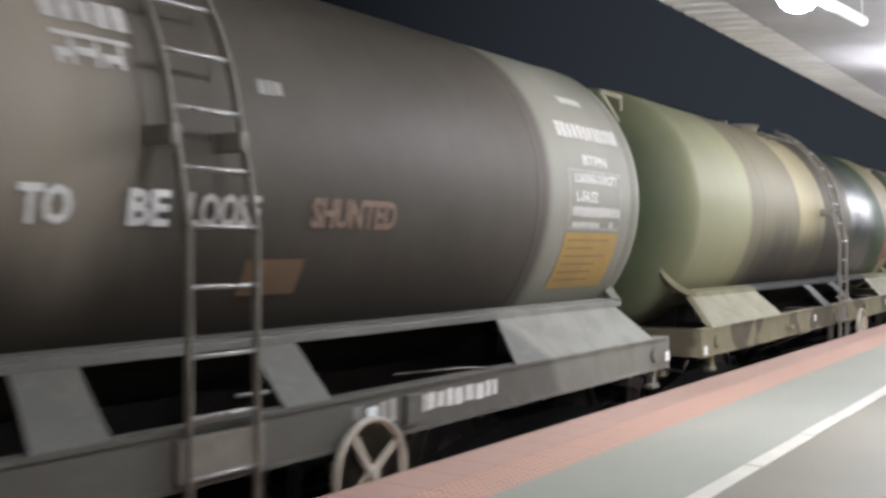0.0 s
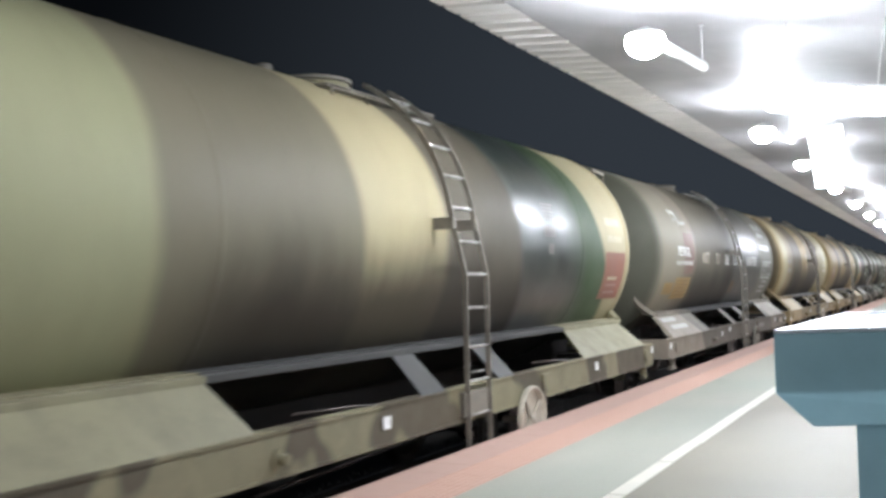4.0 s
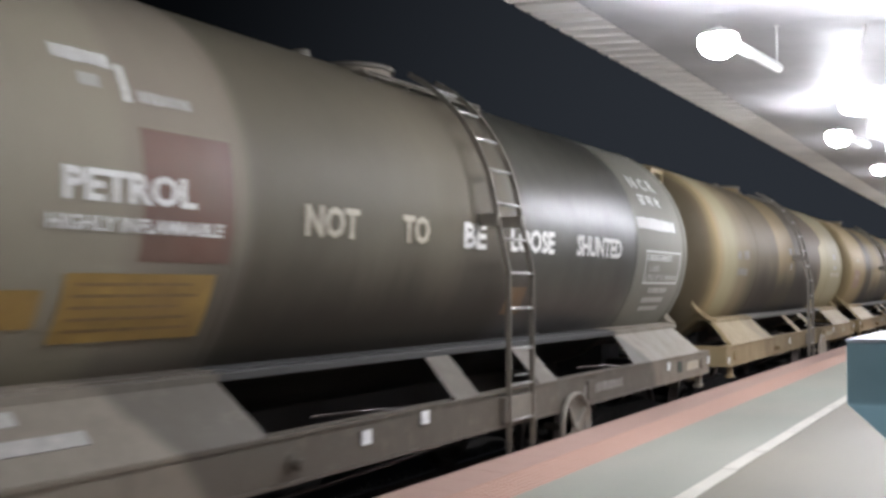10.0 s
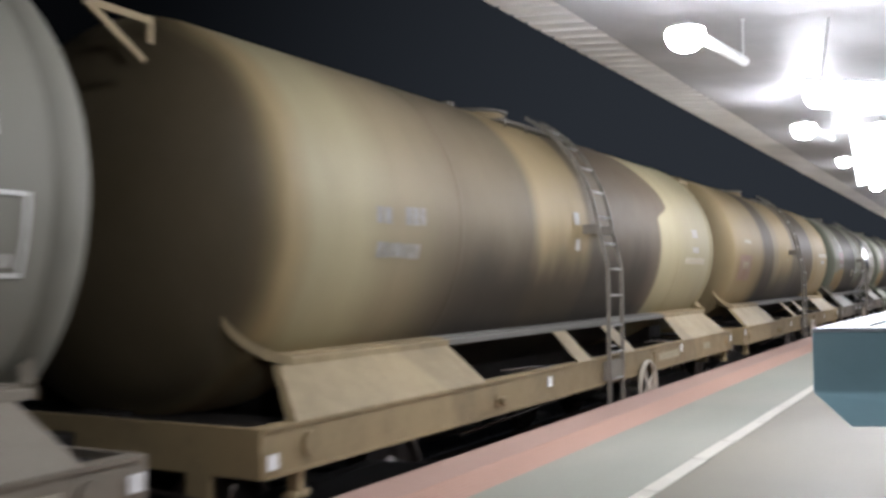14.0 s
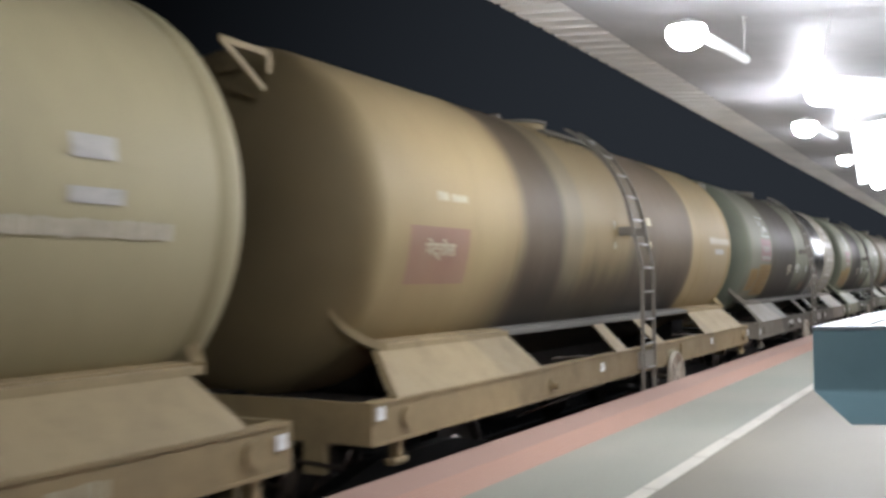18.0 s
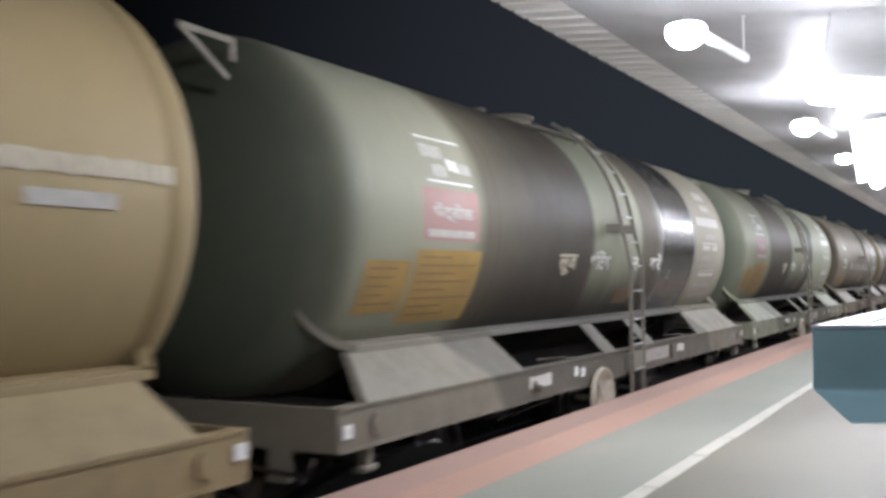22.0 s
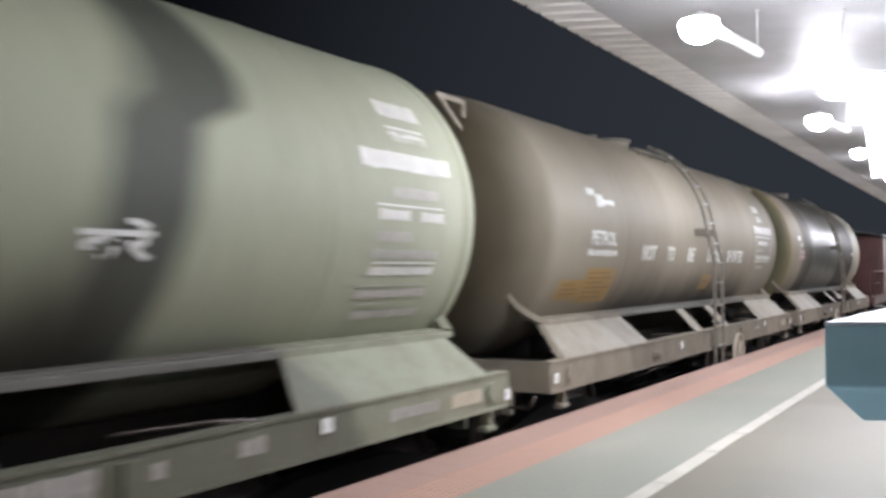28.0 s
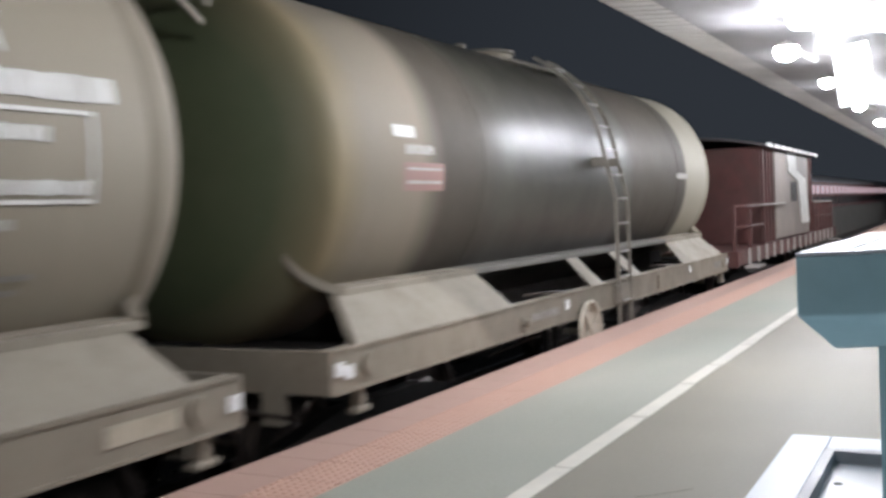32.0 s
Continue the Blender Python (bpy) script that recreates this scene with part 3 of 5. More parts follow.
def wagon(index, paint, frame_paint, wheel_u=4.55, wheel_paint=None, label=""):
    w = thing("tank_wagon", label or "long cylindrical oil tank wagon with grimy patched paint", "tank wagon", "wagons of the goods train")
    fp = frame_paint
    part("barrel", lathe(barrel_profile(), 96, (0, ZC)), paint, w)
    for u in (0.42, 7.0):
        part("weld_seam", lathe([(u - 0.04, R - 0.01), (u - 0.02, R + 0.002), (u, R + 0.004), (u + 0.02, R + 0.002), (u + 0.04, R - 0.01)], 96, (0, ZC)), paint, w)
    for sx in (1, -1):
        s = sx
        # sole bar: web with flanges
        bar = part("sole_bar", box(s * (HALF - 0.02), s * HALF, -2.42, 9.08, 0.20, 0.485), fp, w)
        part("flange", box(s * (HALF - 0.10), s * (HALF + 0.012), -2.42, 9.08, 0.465, 0.487), fp, bar)
        part("flange", box(s * (HALF - 0.10), s * (HALF + 0.012), -2.42, 9.08, 0.195, 0.216), fp, bar)
        # saddle rail along the barrel's foot
        soiled = RAIL_SOOT if index in (1, 2) else RAIL_GREY
        for a, c, paint_ in ((-1.76, 0.36, fp), (0.36, 6.50, soiled), (6.50, 8.72, fp)):
            lip = part("saddle_rail", box(s * 1.235, s * 1.302, a, c, 0.778, 0.828, bevel=0.008), paint_, w)
            part("cover_strip", box(s * 1.03, s * 1.24, a, c, 0.828, 0.845), paint_, lip)
        for ue, d, run in ((-1.76, -1, 0.36), (8.72, 1, 0.14)):
            bm = bmesh.new()
            prev = None
            for k in range(13):
                a = k / 12
                x, u, z = s * (1.27 - 0.26 * a), ue + d * run * math.sin(a * 1.45), 0.81 + 0.27 * a ** 1.4
                ring = [bm.verts.new(p) for p in ((x + s * 0.035, u, z - 0.035), (x + s * 0.035, u, z + 0.035), (x - s * 0.05, u - d * 0.03, z + 0.045), (x - s * 0.05, u - d * 0.03, z - 0.03))]
                if prev:
                    for q in range(4):
                        bm.faces.new((prev[q], prev[(q + 1) % 4], ring[(q + 1) % 4], ring[q]))
                else:
                    bm.faces.new(ring)
                prev = ring
            bm.faces.new(prev[::-1])
            bmesh.ops.recalc_face_normals(bm, faces=bm.faces)
            part("saddle_horn", bm, fp, w)
        t = 0.012
        for (a0, a1), (b0, b1) in (((-2.12, 0.41), (-1.86, 0.34)), ((6.27, 8.73), (6.52, 8.60))):
            sp = part("slope_plate", slab([(s * HALF, a0, 0.489), (s * HALF, a1, 0.489), (s * 1.295, b1, 0.785), (s * 1.295, b0, 0.785)], t * s), fp, w)
            ea, eb_ = (a0, b0) if a0 < 0 else (a1, b1)
            part("plate_edge", slab([(s * (HALF - 0.01), ea, 0.489), (s * (HALF - 0.07), ea, 0.489), (s * 1.23, eb_, 0.785), (s * 1.29, eb_, 0.785)], 0.01), fp, sp)
        for (a0, a1), (b0, b1) in (((2.47, 2.86), (2.57, 2.91)), ((3.92, 4.29), (3.98, 4.33))):
            part("strut", slab([(s * HALF, a0, 0.489), (s * HALF, a1, 0.489), (s * 1.295, b1, 0.785), (s * 1.295, b0, 0.785)], t * s), RAIL_SOOT if index == 1 else fp, w)
    for ue, d in ((-2.42, -1), (9.08, 1)):
        h = part("headstock", box(-HALF, HALF, min(ue, ue + d * 0.03), max(ue, ue + d * 0.03), 0.20, 0.485), fp, w)
        part("end_floor", box(-HALF + 0.02, HALF - 0.02, min(ue, ue - d * 0.7), max(ue, ue - d * 0.7), 0.42, 0.44), STEEL_DARK, h)
        c = part("coupler", box(-0.12, 0.12, min(ue, ue + d * 0.43), max(ue, ue + d * 0.43), 0.14, 0.38, bevel=0.03), STEEL_DARK, w)
        part("knuckle", box(-0.2, 0.16, min(ue + d * 0.25, ue + d * 0.45), max(ue + d * 0.25, ue + d * 0.45), 0.08, 0.42, bevel=0.05), STEEL_DARK, c)
        part("brake_hose", tube([(0.55, ue, 0.22), (0.5, ue + d * 0.2, -0.08), (0.35, ue + d * 0.42, -0.20)], 0.03, 6), STEEL_DARK, w)
    part("centre_sill", box(-0.2, 0.2, -2.3, 8.95, 0.05, 0.47), STEEL_DARK, w)
    for u in (-0.9, 7.56):
        bogie(w, u)
        part("cross_bearer", box(-1.5, 1.5, u - 0.12, u + 0.12, 0.21, 0.45), STEEL_DARK, w)
        part("cradle", box(-0.85, 0.85, u - 0.3, u + 0.3, 0.40, 0.62), STEEL_DARK, w)
    ladder(w, 3.38 if index == 1 else 3.45)
    handwheel(w, wheel_u, LADDER if index == 2 else wheel_paint)
    for u, z in REFLECTORS[index]:
        part("reflector", box(HALF + 0.012, HALF + 0.018, u - 0.05, u + 0.05, z - 0.045, z + 0.045), REFLECT, w)
    # label holder and pale stencil plates
    part("label_holder", box(HALF, HALF + 0.03, 4.94, 5.10, 0.25, 0.43, bevel=0.006), fp, w)
    if index in (2, 5, 6, 7, 8):
        part("stencil_plate", box(HALF + 0.003, HALF + 0.006, 8.12, 8.60, 0.29, 0.395), CHALK if index in (2, 6, 7) else STENCIL, w)
    lug = part("horn_lug", tube([(HALF, 0.62, 0.31), (HALF + 0.08, 0.62, 0.31)], 0.035, 8), fp, w)
    part("lug_flange", tube([(HALF, 0.62, 0.31), (HALF + 0.015, 0.62, 0.31)], 0.065, 12), fp, lug)
    # towing lugs under the corners
    for u in (-2.05, 8.82):
        lug = part("towing_lug", box(HALF - 0.10, HALF - 0.02, u - 0.035, u + 0.035, 0.06, 0.20, bevel=0.01), fp, w)
        part("lug_foot", box(HALF - 0.11, HALF - 0.01, u - 0.09, u + 0.09, 0.02, 0.07, bevel=0.02), fp, lug)
    # release rods behind the sole bar and brake gear under it
    for u0, u1, z in ((0.95, 1.62, 0.53), (5.0, 5.7, 0.54)):
        part("release_rod", tube([(HALF - 0.12, u0, z), (HALF - 0.10, u1, z - 0.025), (HALF - 0.05, u1 + 0.25, z - 0.05)], 0.010, 6), RAIL_STEEL, w)
    part("brake_rod", tube([(HALF - 0.35, 0.6, 0.0), (HALF - 0.35, 3.0, 0.08)], 0.018, 6), RAIL_STEEL, w)
    part("brake_cylinder", lathe([(4.9, 0.05), (4.92, 0.17), (5.5, 0.17), (5.52, 0.05)], 20, (0.7, 0.02)), STEEL_DARK, w)
    part("air_reservoir", lathe([(1.1, 0.04), (1.15, 0.2), (2.0, 0.2), (2.05, 0.04)], 20, (0.6, 0.02)), STEEL_DARK, w)
    for du in (-0.62, -0.36, 0.62):
        part("spindle_post", box(HALF - 0.22, HALF - 0.16, wheel_u + du - 0.03, wheel_u + du + 0.03, -0.30, 0.20), STEEL_DARK, w)
    # manhole, valves, walkway and low rails on the crown
    top = ZC + R
    man = part("manhole", lathe_up(0.34, 0.10, 28), fp, w)
    man.location = (0, 3.45, top - 0.03)
    part("lid", lathe_up(0.37, 0.04, 28, 0.09), LADDER, man)
    for u in (2.55, 4.35):
        v = part("valve", lathe_up(0.07, 0.10, 16), LADDER, w)
        v.location = (0.12, u, top - 0.02)
    part("walkway", box(0.42, 0.78, 2.5, 4.4, top - 0.19, top - 0.16), LADDER, w)
    for u in (2.55, 3.1, 3.8, 4.35):
        part("walkway_post", tube([(0.80, u, top - 0.28), (0.80, u, top - 0.17)], 0.012, 6), LADDER, w)
    part("walkway_rail", tube([(0.80, 2.55, top - 0.17), (0.80, 4.35, top - 0.17)], 0.010, 6), LADDER, w)
    # bracket of flat bars at the barrel's leading end
    eb = part("end_bracket", slab_bar((0.70, -2.88, 2.95), (0.70, -2.36, 2.94), 0.045), fp, w, "welded bracket of flat bars")
    part("brace", slab_bar((0.70, -2.88, 2.95), (0.70, -2.43, 2.68), 0.045), fp, eb)
    part("foot", slab_bar((0.70, -2.38, 2.95), (0.70, -2.38, 2.80), 0.04), fp, eb)
    # hanging posts and uncoupling rods at the headstocks, bosses on the sole bars
    for ue, d in ((-2.45, -1), (9.11, 1)):
        for x in (1.14, -1.14):
            part("headstock_post", box(x - 0.09, x + 0.09, min(ue, ue - d * 0.06), max(ue, ue - d * 0.06), -0.02, 0.21, bevel=0.008), fp, w)
        part("uncoupling_rod", tube([(1.50, ue + d * 0.08, 0.18), (1.46, ue + d * 0.10, 0.06), (0.9, ue + d * 0.12, 0.10), (0.25, ue + d * 0.12, 0.14)], 0.016, 6), RAIL_STEEL, w)
    for u in (-2.0, 8.76):
        part("boss", tube([(HALF, u, 0.345), (HALF + 0.03, u, 0.345)], 0.075, 18), fp, w)
    return w


G_ = {  # paint colours, those of the near dishes darkened for shade
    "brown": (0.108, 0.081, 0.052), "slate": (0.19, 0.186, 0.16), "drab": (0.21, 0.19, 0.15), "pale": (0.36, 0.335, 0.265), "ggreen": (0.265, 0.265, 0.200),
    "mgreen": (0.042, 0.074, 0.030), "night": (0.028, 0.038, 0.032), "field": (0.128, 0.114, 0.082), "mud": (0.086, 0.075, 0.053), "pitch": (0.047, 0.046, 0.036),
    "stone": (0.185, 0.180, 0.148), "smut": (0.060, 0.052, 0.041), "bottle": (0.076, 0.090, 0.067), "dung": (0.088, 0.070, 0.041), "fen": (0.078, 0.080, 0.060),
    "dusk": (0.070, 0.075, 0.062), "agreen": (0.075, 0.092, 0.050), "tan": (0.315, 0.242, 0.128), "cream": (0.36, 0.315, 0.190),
    # mint: the pale green of one far end, raised for its highlight
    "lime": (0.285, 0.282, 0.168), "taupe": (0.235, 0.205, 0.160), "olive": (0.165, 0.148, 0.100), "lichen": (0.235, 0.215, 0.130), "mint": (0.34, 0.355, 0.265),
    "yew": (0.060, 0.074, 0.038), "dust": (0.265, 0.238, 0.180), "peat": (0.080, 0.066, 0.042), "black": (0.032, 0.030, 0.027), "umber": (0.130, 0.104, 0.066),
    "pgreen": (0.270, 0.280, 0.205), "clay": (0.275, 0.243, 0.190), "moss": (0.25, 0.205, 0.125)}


def bands(*spec):
    return [(u, G_[c], *own) for u, c, *own in spec]


def frame_paint(name, col, seed, soil=0.72, camo=False):
    """Dusty frame paint: paler towards the wagon's ends, where the end panels were repainted, with rubbed dirt."""
    m, nt, b = nodes_of(name)
    tc = nt.nodes.new("ShaderNodeTexCoord")
    sep = nt.nodes.new("ShaderNodeSeparateXYZ")
    nt.links.new(tc.outputs["Object"], sep.inputs[0])
    v = stretched(nt, 1, 1, 1)
    off = nt.nodes.new("ShaderNodeVectorMath")
    off.operation = "ADD"
    off.inputs[1].default_value = (seed, seed * 5.1, seed * 2.3)
    nt.links.new(v, off.inputs[0])
    v = off.outputs[0]
    n0, n1, n2 = noise_of(nt, v, 0.8, 3), noise_of(nt, v, 3.0, 6, 0.7), noise_of(nt, v, 55.0, 3)
    ad = nt.nodes.new("ShaderNodeMath")
    ad.operation = "MULTIPLY_ADD"
    nt.links.new(n0, ad.inputs[0])
    ad.inputs[1].default_value = 0.5
    nt.links.new(sep.outputs[1], ad.inputs[2])
    mr = nt.nodes.new("ShaderNodeMapRange")
    mr.inputs[1].default_value, mr.inputs[2].default_value = -2.6 + 0.25, 9.2 + 0.25
    slant = maths(nt, "MULTIPLY_ADD", maths(nt, "SUBTRACT", sep.outputs[2], 0.485), 0.8, ad.outputs[0])
    nt.links.new(slant, mr.inputs[0])
    def at(u):
        return (u + 2.6) / 11.8
    dark = tuple(c * soil for c in col)
    c = ramp(nt, mr.outputs[0], [(0.0, col), (at(-0.35), col), (at(-0.22), dark), (at(6.75), dark), (at(6.9), col)])
    c = mixed(nt, ramp(nt, n1, [(0.45, 0.0), (0.85, 0.5)]), c, (0.11, 0.09, 0.07))
    c = mixed(nt, ramp(nt, noise_of(nt, v, 9.0, 5, 0.7), [(0.55, 0.0), (0.80, 0.35)]), c, tuple(min(1, q * 1.3) for q in col))
    if camo:  # brown blots sprayed over the green
        below = maths(nt, "LESS_THAN", sep.outputs[2], 0.488)
        blot = ramp(nt, noise_of(nt, v, 1.1, 2.0, 0.5, 0.4), [(0.47, 0.0), (0.51, 0.85)])
        c = mixed(nt, maths(nt, "MULTIPLY", blot, below), c, (0.07, 0.056, 0.038))
    nt.links.new(c, b.inputs["Base Color"])
    nt.links.new(ramp(nt, n1, [(0.3, 0.5), (0.7, 0.75)]), b.inputs["Roughness"])
    bumped(nt, b, n2, 0.15, 0.004)
    return m


# From the second barrel on, the first band has the dish's shade mixed in.
PAINTS = [  # barrel bands, waviness of their borders, frame colour, handwheel, label
    (bands((-2.6, "taupe"), (3.33, "smut", 0.5), (7.25, "stone")), 0.03, "slate", 4.55, "oil tank wagon with a soot-brown barrel and pale grey end band"),
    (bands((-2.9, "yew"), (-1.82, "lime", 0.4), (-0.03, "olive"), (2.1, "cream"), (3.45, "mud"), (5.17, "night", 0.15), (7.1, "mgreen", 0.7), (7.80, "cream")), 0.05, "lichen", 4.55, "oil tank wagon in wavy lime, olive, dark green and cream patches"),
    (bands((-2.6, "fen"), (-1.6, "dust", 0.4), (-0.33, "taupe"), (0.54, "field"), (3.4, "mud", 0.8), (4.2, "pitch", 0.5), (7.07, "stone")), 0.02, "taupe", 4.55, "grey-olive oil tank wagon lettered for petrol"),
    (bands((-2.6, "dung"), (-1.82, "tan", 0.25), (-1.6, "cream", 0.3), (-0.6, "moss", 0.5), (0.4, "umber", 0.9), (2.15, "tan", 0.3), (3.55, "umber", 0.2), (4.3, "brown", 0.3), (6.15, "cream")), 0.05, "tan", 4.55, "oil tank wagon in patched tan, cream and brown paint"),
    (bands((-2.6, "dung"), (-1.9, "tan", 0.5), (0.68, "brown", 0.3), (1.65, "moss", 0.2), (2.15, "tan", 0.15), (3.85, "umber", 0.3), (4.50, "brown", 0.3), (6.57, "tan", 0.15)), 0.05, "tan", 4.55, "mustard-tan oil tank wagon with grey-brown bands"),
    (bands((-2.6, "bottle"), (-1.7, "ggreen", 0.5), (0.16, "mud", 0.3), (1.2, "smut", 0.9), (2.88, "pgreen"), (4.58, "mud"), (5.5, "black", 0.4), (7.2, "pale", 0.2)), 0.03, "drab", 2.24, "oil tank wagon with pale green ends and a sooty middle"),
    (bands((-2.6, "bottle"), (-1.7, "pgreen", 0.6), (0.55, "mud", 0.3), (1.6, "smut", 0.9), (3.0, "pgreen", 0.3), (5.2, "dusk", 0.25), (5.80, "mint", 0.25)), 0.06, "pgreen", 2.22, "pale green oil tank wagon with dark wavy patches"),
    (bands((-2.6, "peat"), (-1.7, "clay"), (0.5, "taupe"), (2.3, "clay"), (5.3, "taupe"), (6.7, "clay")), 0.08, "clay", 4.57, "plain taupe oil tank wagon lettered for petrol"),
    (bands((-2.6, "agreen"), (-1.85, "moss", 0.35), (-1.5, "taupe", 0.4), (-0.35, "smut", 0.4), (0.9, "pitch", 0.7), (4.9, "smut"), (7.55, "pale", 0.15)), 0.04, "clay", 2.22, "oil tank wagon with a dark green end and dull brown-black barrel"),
]
ORANGE = plain("faded_orange_lettering", (0.22, 0.145, 0.105), 0.6, 0, 0.3, 12)
PINK = plain("faded_pink_sign", (0.31, 0.16, 0.145), 0.5, 0, 0.2, 4, (0.28, 0.19, 0.165))
DIM_PINK = plain("rubbed_pink_sign", (0.29, 0.165, 0.145), 0.5, 0, 0.2, 4, (0.26, 0.19, 0.165))
WORN_RED = plain("worn_red_sign", (0.23, 0.12, 0.085), 0.5, 0, 0.2, 3, (0.28, 0.19, 0.115))
CHALK_DIM = plain("rubbed_lettering", (0.43, 0.385, 0.27), 0.6, 0, 0.2, 12, (0.38, 0.335, 0.22))
RUST = plain("faded_red_patch", (0.25, 0.095, 0.065), 0.55, 0, 0.3, 2.0, (0.20, 0.12, 0.07))
DARK_RED = plain("old_red_field", (0.15, 0.075, 0.052), 0.5, 0, 0.25, 3, (0.14, 0.105, 0.078))
OLD_SHEET = plain("rubbed_brown_sheet", (0.15, 0.085, 0.038), 0.6, 0, 0.3, 5, (0.09, 0.06, 0.035))
G_SQUARE = plain("dark_green_square", (0.045, 0.06, 0.045), 0.6)
TRAIN = []
for i, (bd, wob, fc, wheel_at, text) in enumerate(PAINTS):
    p = barrel_paint("barrel_paint_" + "abcdefghi"[i], bd, i + 1.3, wob, soft=0.5 if i in (7, 8) else 0.12, lean={1: 0.42, 4: -0.1, 6: -0.35}.get(i, 0.0), wave={3: 0.6, 6: 0.35}.get(i, 0.0), low_dark={0: 1.30, 1: 1.50, 2: 1.45, 3: 1.58, 4: 1.36, 5: 1.30, 6: 1.30, 7: 1.10, 8: 1.20}.get(i), reach_to={0: 7.1, 1: 7.0, 2: 6.9, 3: 5.9, 4: 6.4, 5: 7.0, 6: 5.3, 7: 7.0, 8: 7.4}[i])
    TRAIN.append(wagon(i, p, frame_paint("frame_paint_" + "abcdefghi"[i], G_[fc], i * 1.7 + 0.4, {0: 0.5, 1: 0.9, 2: 0.46, 5: 0.5, 6: 0.5}.get(i, 0.72), i == 1), wheel_at, WHEEL_PAINT, text))


def words(w, material, z, h, *spec):
    """A row of painted words: text, start and end along the barrel."""
    for text, a, c in spec:
        barrel_text(text, a, z, h, material, w, c - a)


def bars(w, material, *spec):
    """Writing worn past reading, as plain bars: start, end, foot, head."""
    for u0, u1, z0, z1 in spec:
        bar(u0, u1, z0, z1, material, w)


w = TRAIN[0]
words(w, WHITE, 1.435, 0.17, ("NOT", 1.62, 2.04), ("TO", 2.56, 2.82), ("BE", 3.12, 3.36))
words(w, FADED, 1.435, 0.17, ("LOOSE", 3.48, 3.97))
words(w, ORANGE, 1.445, 0.17, ("SHUNTED", 4.38, 5.17))
script_line(2.74, 3.20, 2.34, 2.47, FADED, w, 1, False)
script_line(2.76, 3.18, 2.13, 2.29, FADED, w, 2)
script_line(4.0, 4.16, 2.15, 2.24, STENCIL, w, 3, False)
script_line(7.46, 8.66, 2.25, 2.39, FADED, w, 3, False)
bars(w, FADED, (7.80, 8.22, 2.58, 2.64))
words(w, FADED, 2.03, 0.085, ("BTPN", 7.79, 8.25))
outline(7.50, 8.50, 1.475, 1.985, STENCIL, w)
words(w, FADED, 1.875, 0.08, ("LOADING CAPACITY", 7.60, 8.42))
words(w, FADED, 1.715, 0.09, ("L-54.52", 7.62, 8.02))
script_line(7.56, 8.47, 1.585, 1.675, FADED, w, 4, False)
script_line(7.58, 8.10, 1.495, 1.545, FADED, w, 5, False)
bars(w, FADED, (8.28, 8.36, 1.495, 1.545))
warning_sheet(7.50, 8.52, 0.98, 1.45, w, 6)
barrel_patch("brown_patch", 3.95, 4.40, 1.06, 1.26, OLD_SHEET, w, 0.006)

w = TRAIN[1]
for k in range(5):
    bar(5.74, 6.10 - 0.03 * (k % 2), 2.02 + 0.04 * k, 2.04 + 0.04 * k, STENCIL, w)
script_line(5.72, 6.06, 1.83, 1.95, STENCIL, w, 21, False)
script_line(5.83, 6.01, 1.64, 1.77, STENCIL, w, 22, False)
barrel_patch("red_patch", 7.86, 8.70, 1.12, 1.71, RUST, w, 0.005)
bars(w, CHALK_DIM, (7.93, 8.53, 2.05, 2.15), (7.95, 8.53, 1.84, 1.92), (8.02, 8.42, 1.36, 1.40))
bars(w, DIM_PINK, (8.02, 8.46, 1.28, 1.31), (8.0, 8.46, 1.19, 1.22))

w = TRAIN[2]
barrel_patch("red_field", -0.30, 0.36, 1.44, 2.12, DARK_RED, w, 0.004)
words(w, WHITE, 1.73, 0.15, ("PETROL", -0.79, 0.06))
words(w, WHITE, 1.585, 0.07, ("HIGHLY INFLAMMABLE", -0.87, 0.27))
script_line(-0.74, -0.40, 2.40, 2.48, WHITE, w, 6, False)
script_line(-0.62, -0.50, 2.28, 2.36, FADED, w, 6, False)
script_line(-0.26, 0.08, 2.25, 2.32, FADED, w, 7, False)
barrel_patch("stroke", -0.36, -0.32, 2.24, 2.44, WHITE, w, 0.009, 0.0, 1, 3)
warning_sheet(-1.37, -0.83, 1.12, 1.30, w, 3)
warning_sheet(-0.72, 0.27, 1.04, 1.38, w, 5)
words(w, CHALK, 1.635, 0.19, ("NOT", 0.99, 1.56), ("TO", 2.09, 2.45))
words(w, WHITE, 1.625, 0.195, ("BE", 2.98, 3.34), ("LOOSE", 3.80, 4.70), ("SHUNTED", 5.24, 6.48))
barrel_patch("brown_patch", 3.93, 4.28, 1.07, 1.31, OLD_SHEET, w, 0.006)
words(w, WHITE, 2.475, 0.17, ("N", 7.33, 7.57), ("C", 7.68, 7.90), ("R", 8.0, 8.22))
words(w, WHITE, 2.28, 0.125, ("\u0909", 7.36, 7.57), ("\u092e", 7.65, 7.85), ("\u0930\u0947", 7.93, 8.11))
script_line(7.08, 8.45, 1.975, 2.12, WHITE, w, 3, False)
outline(7.31, 8.60, 1.345, 1.735, WHITE, w)
words(w, WHITE, 1.62, 0.075, ("LOADING CAPACITY", 7.38, 8.26))
words(w, FADED, 1.495, 0.07, ("L-54.52", 7.46, 7.81))
words(w, FADED, 1.385, 0.075, ("LITRES UP TO", 7.36, 8.02))
script_line(8.08, 8.56, 1.385, 1.455, FADED, w, 8, False)
script_line(7.60, 8.29, 1.235, 1.305, FADED, w, 9, False)
bars(w, FADED, (7.50, 8.27, 1.125, 1.185), (7.54, 8.23, 1.03, 1.08))

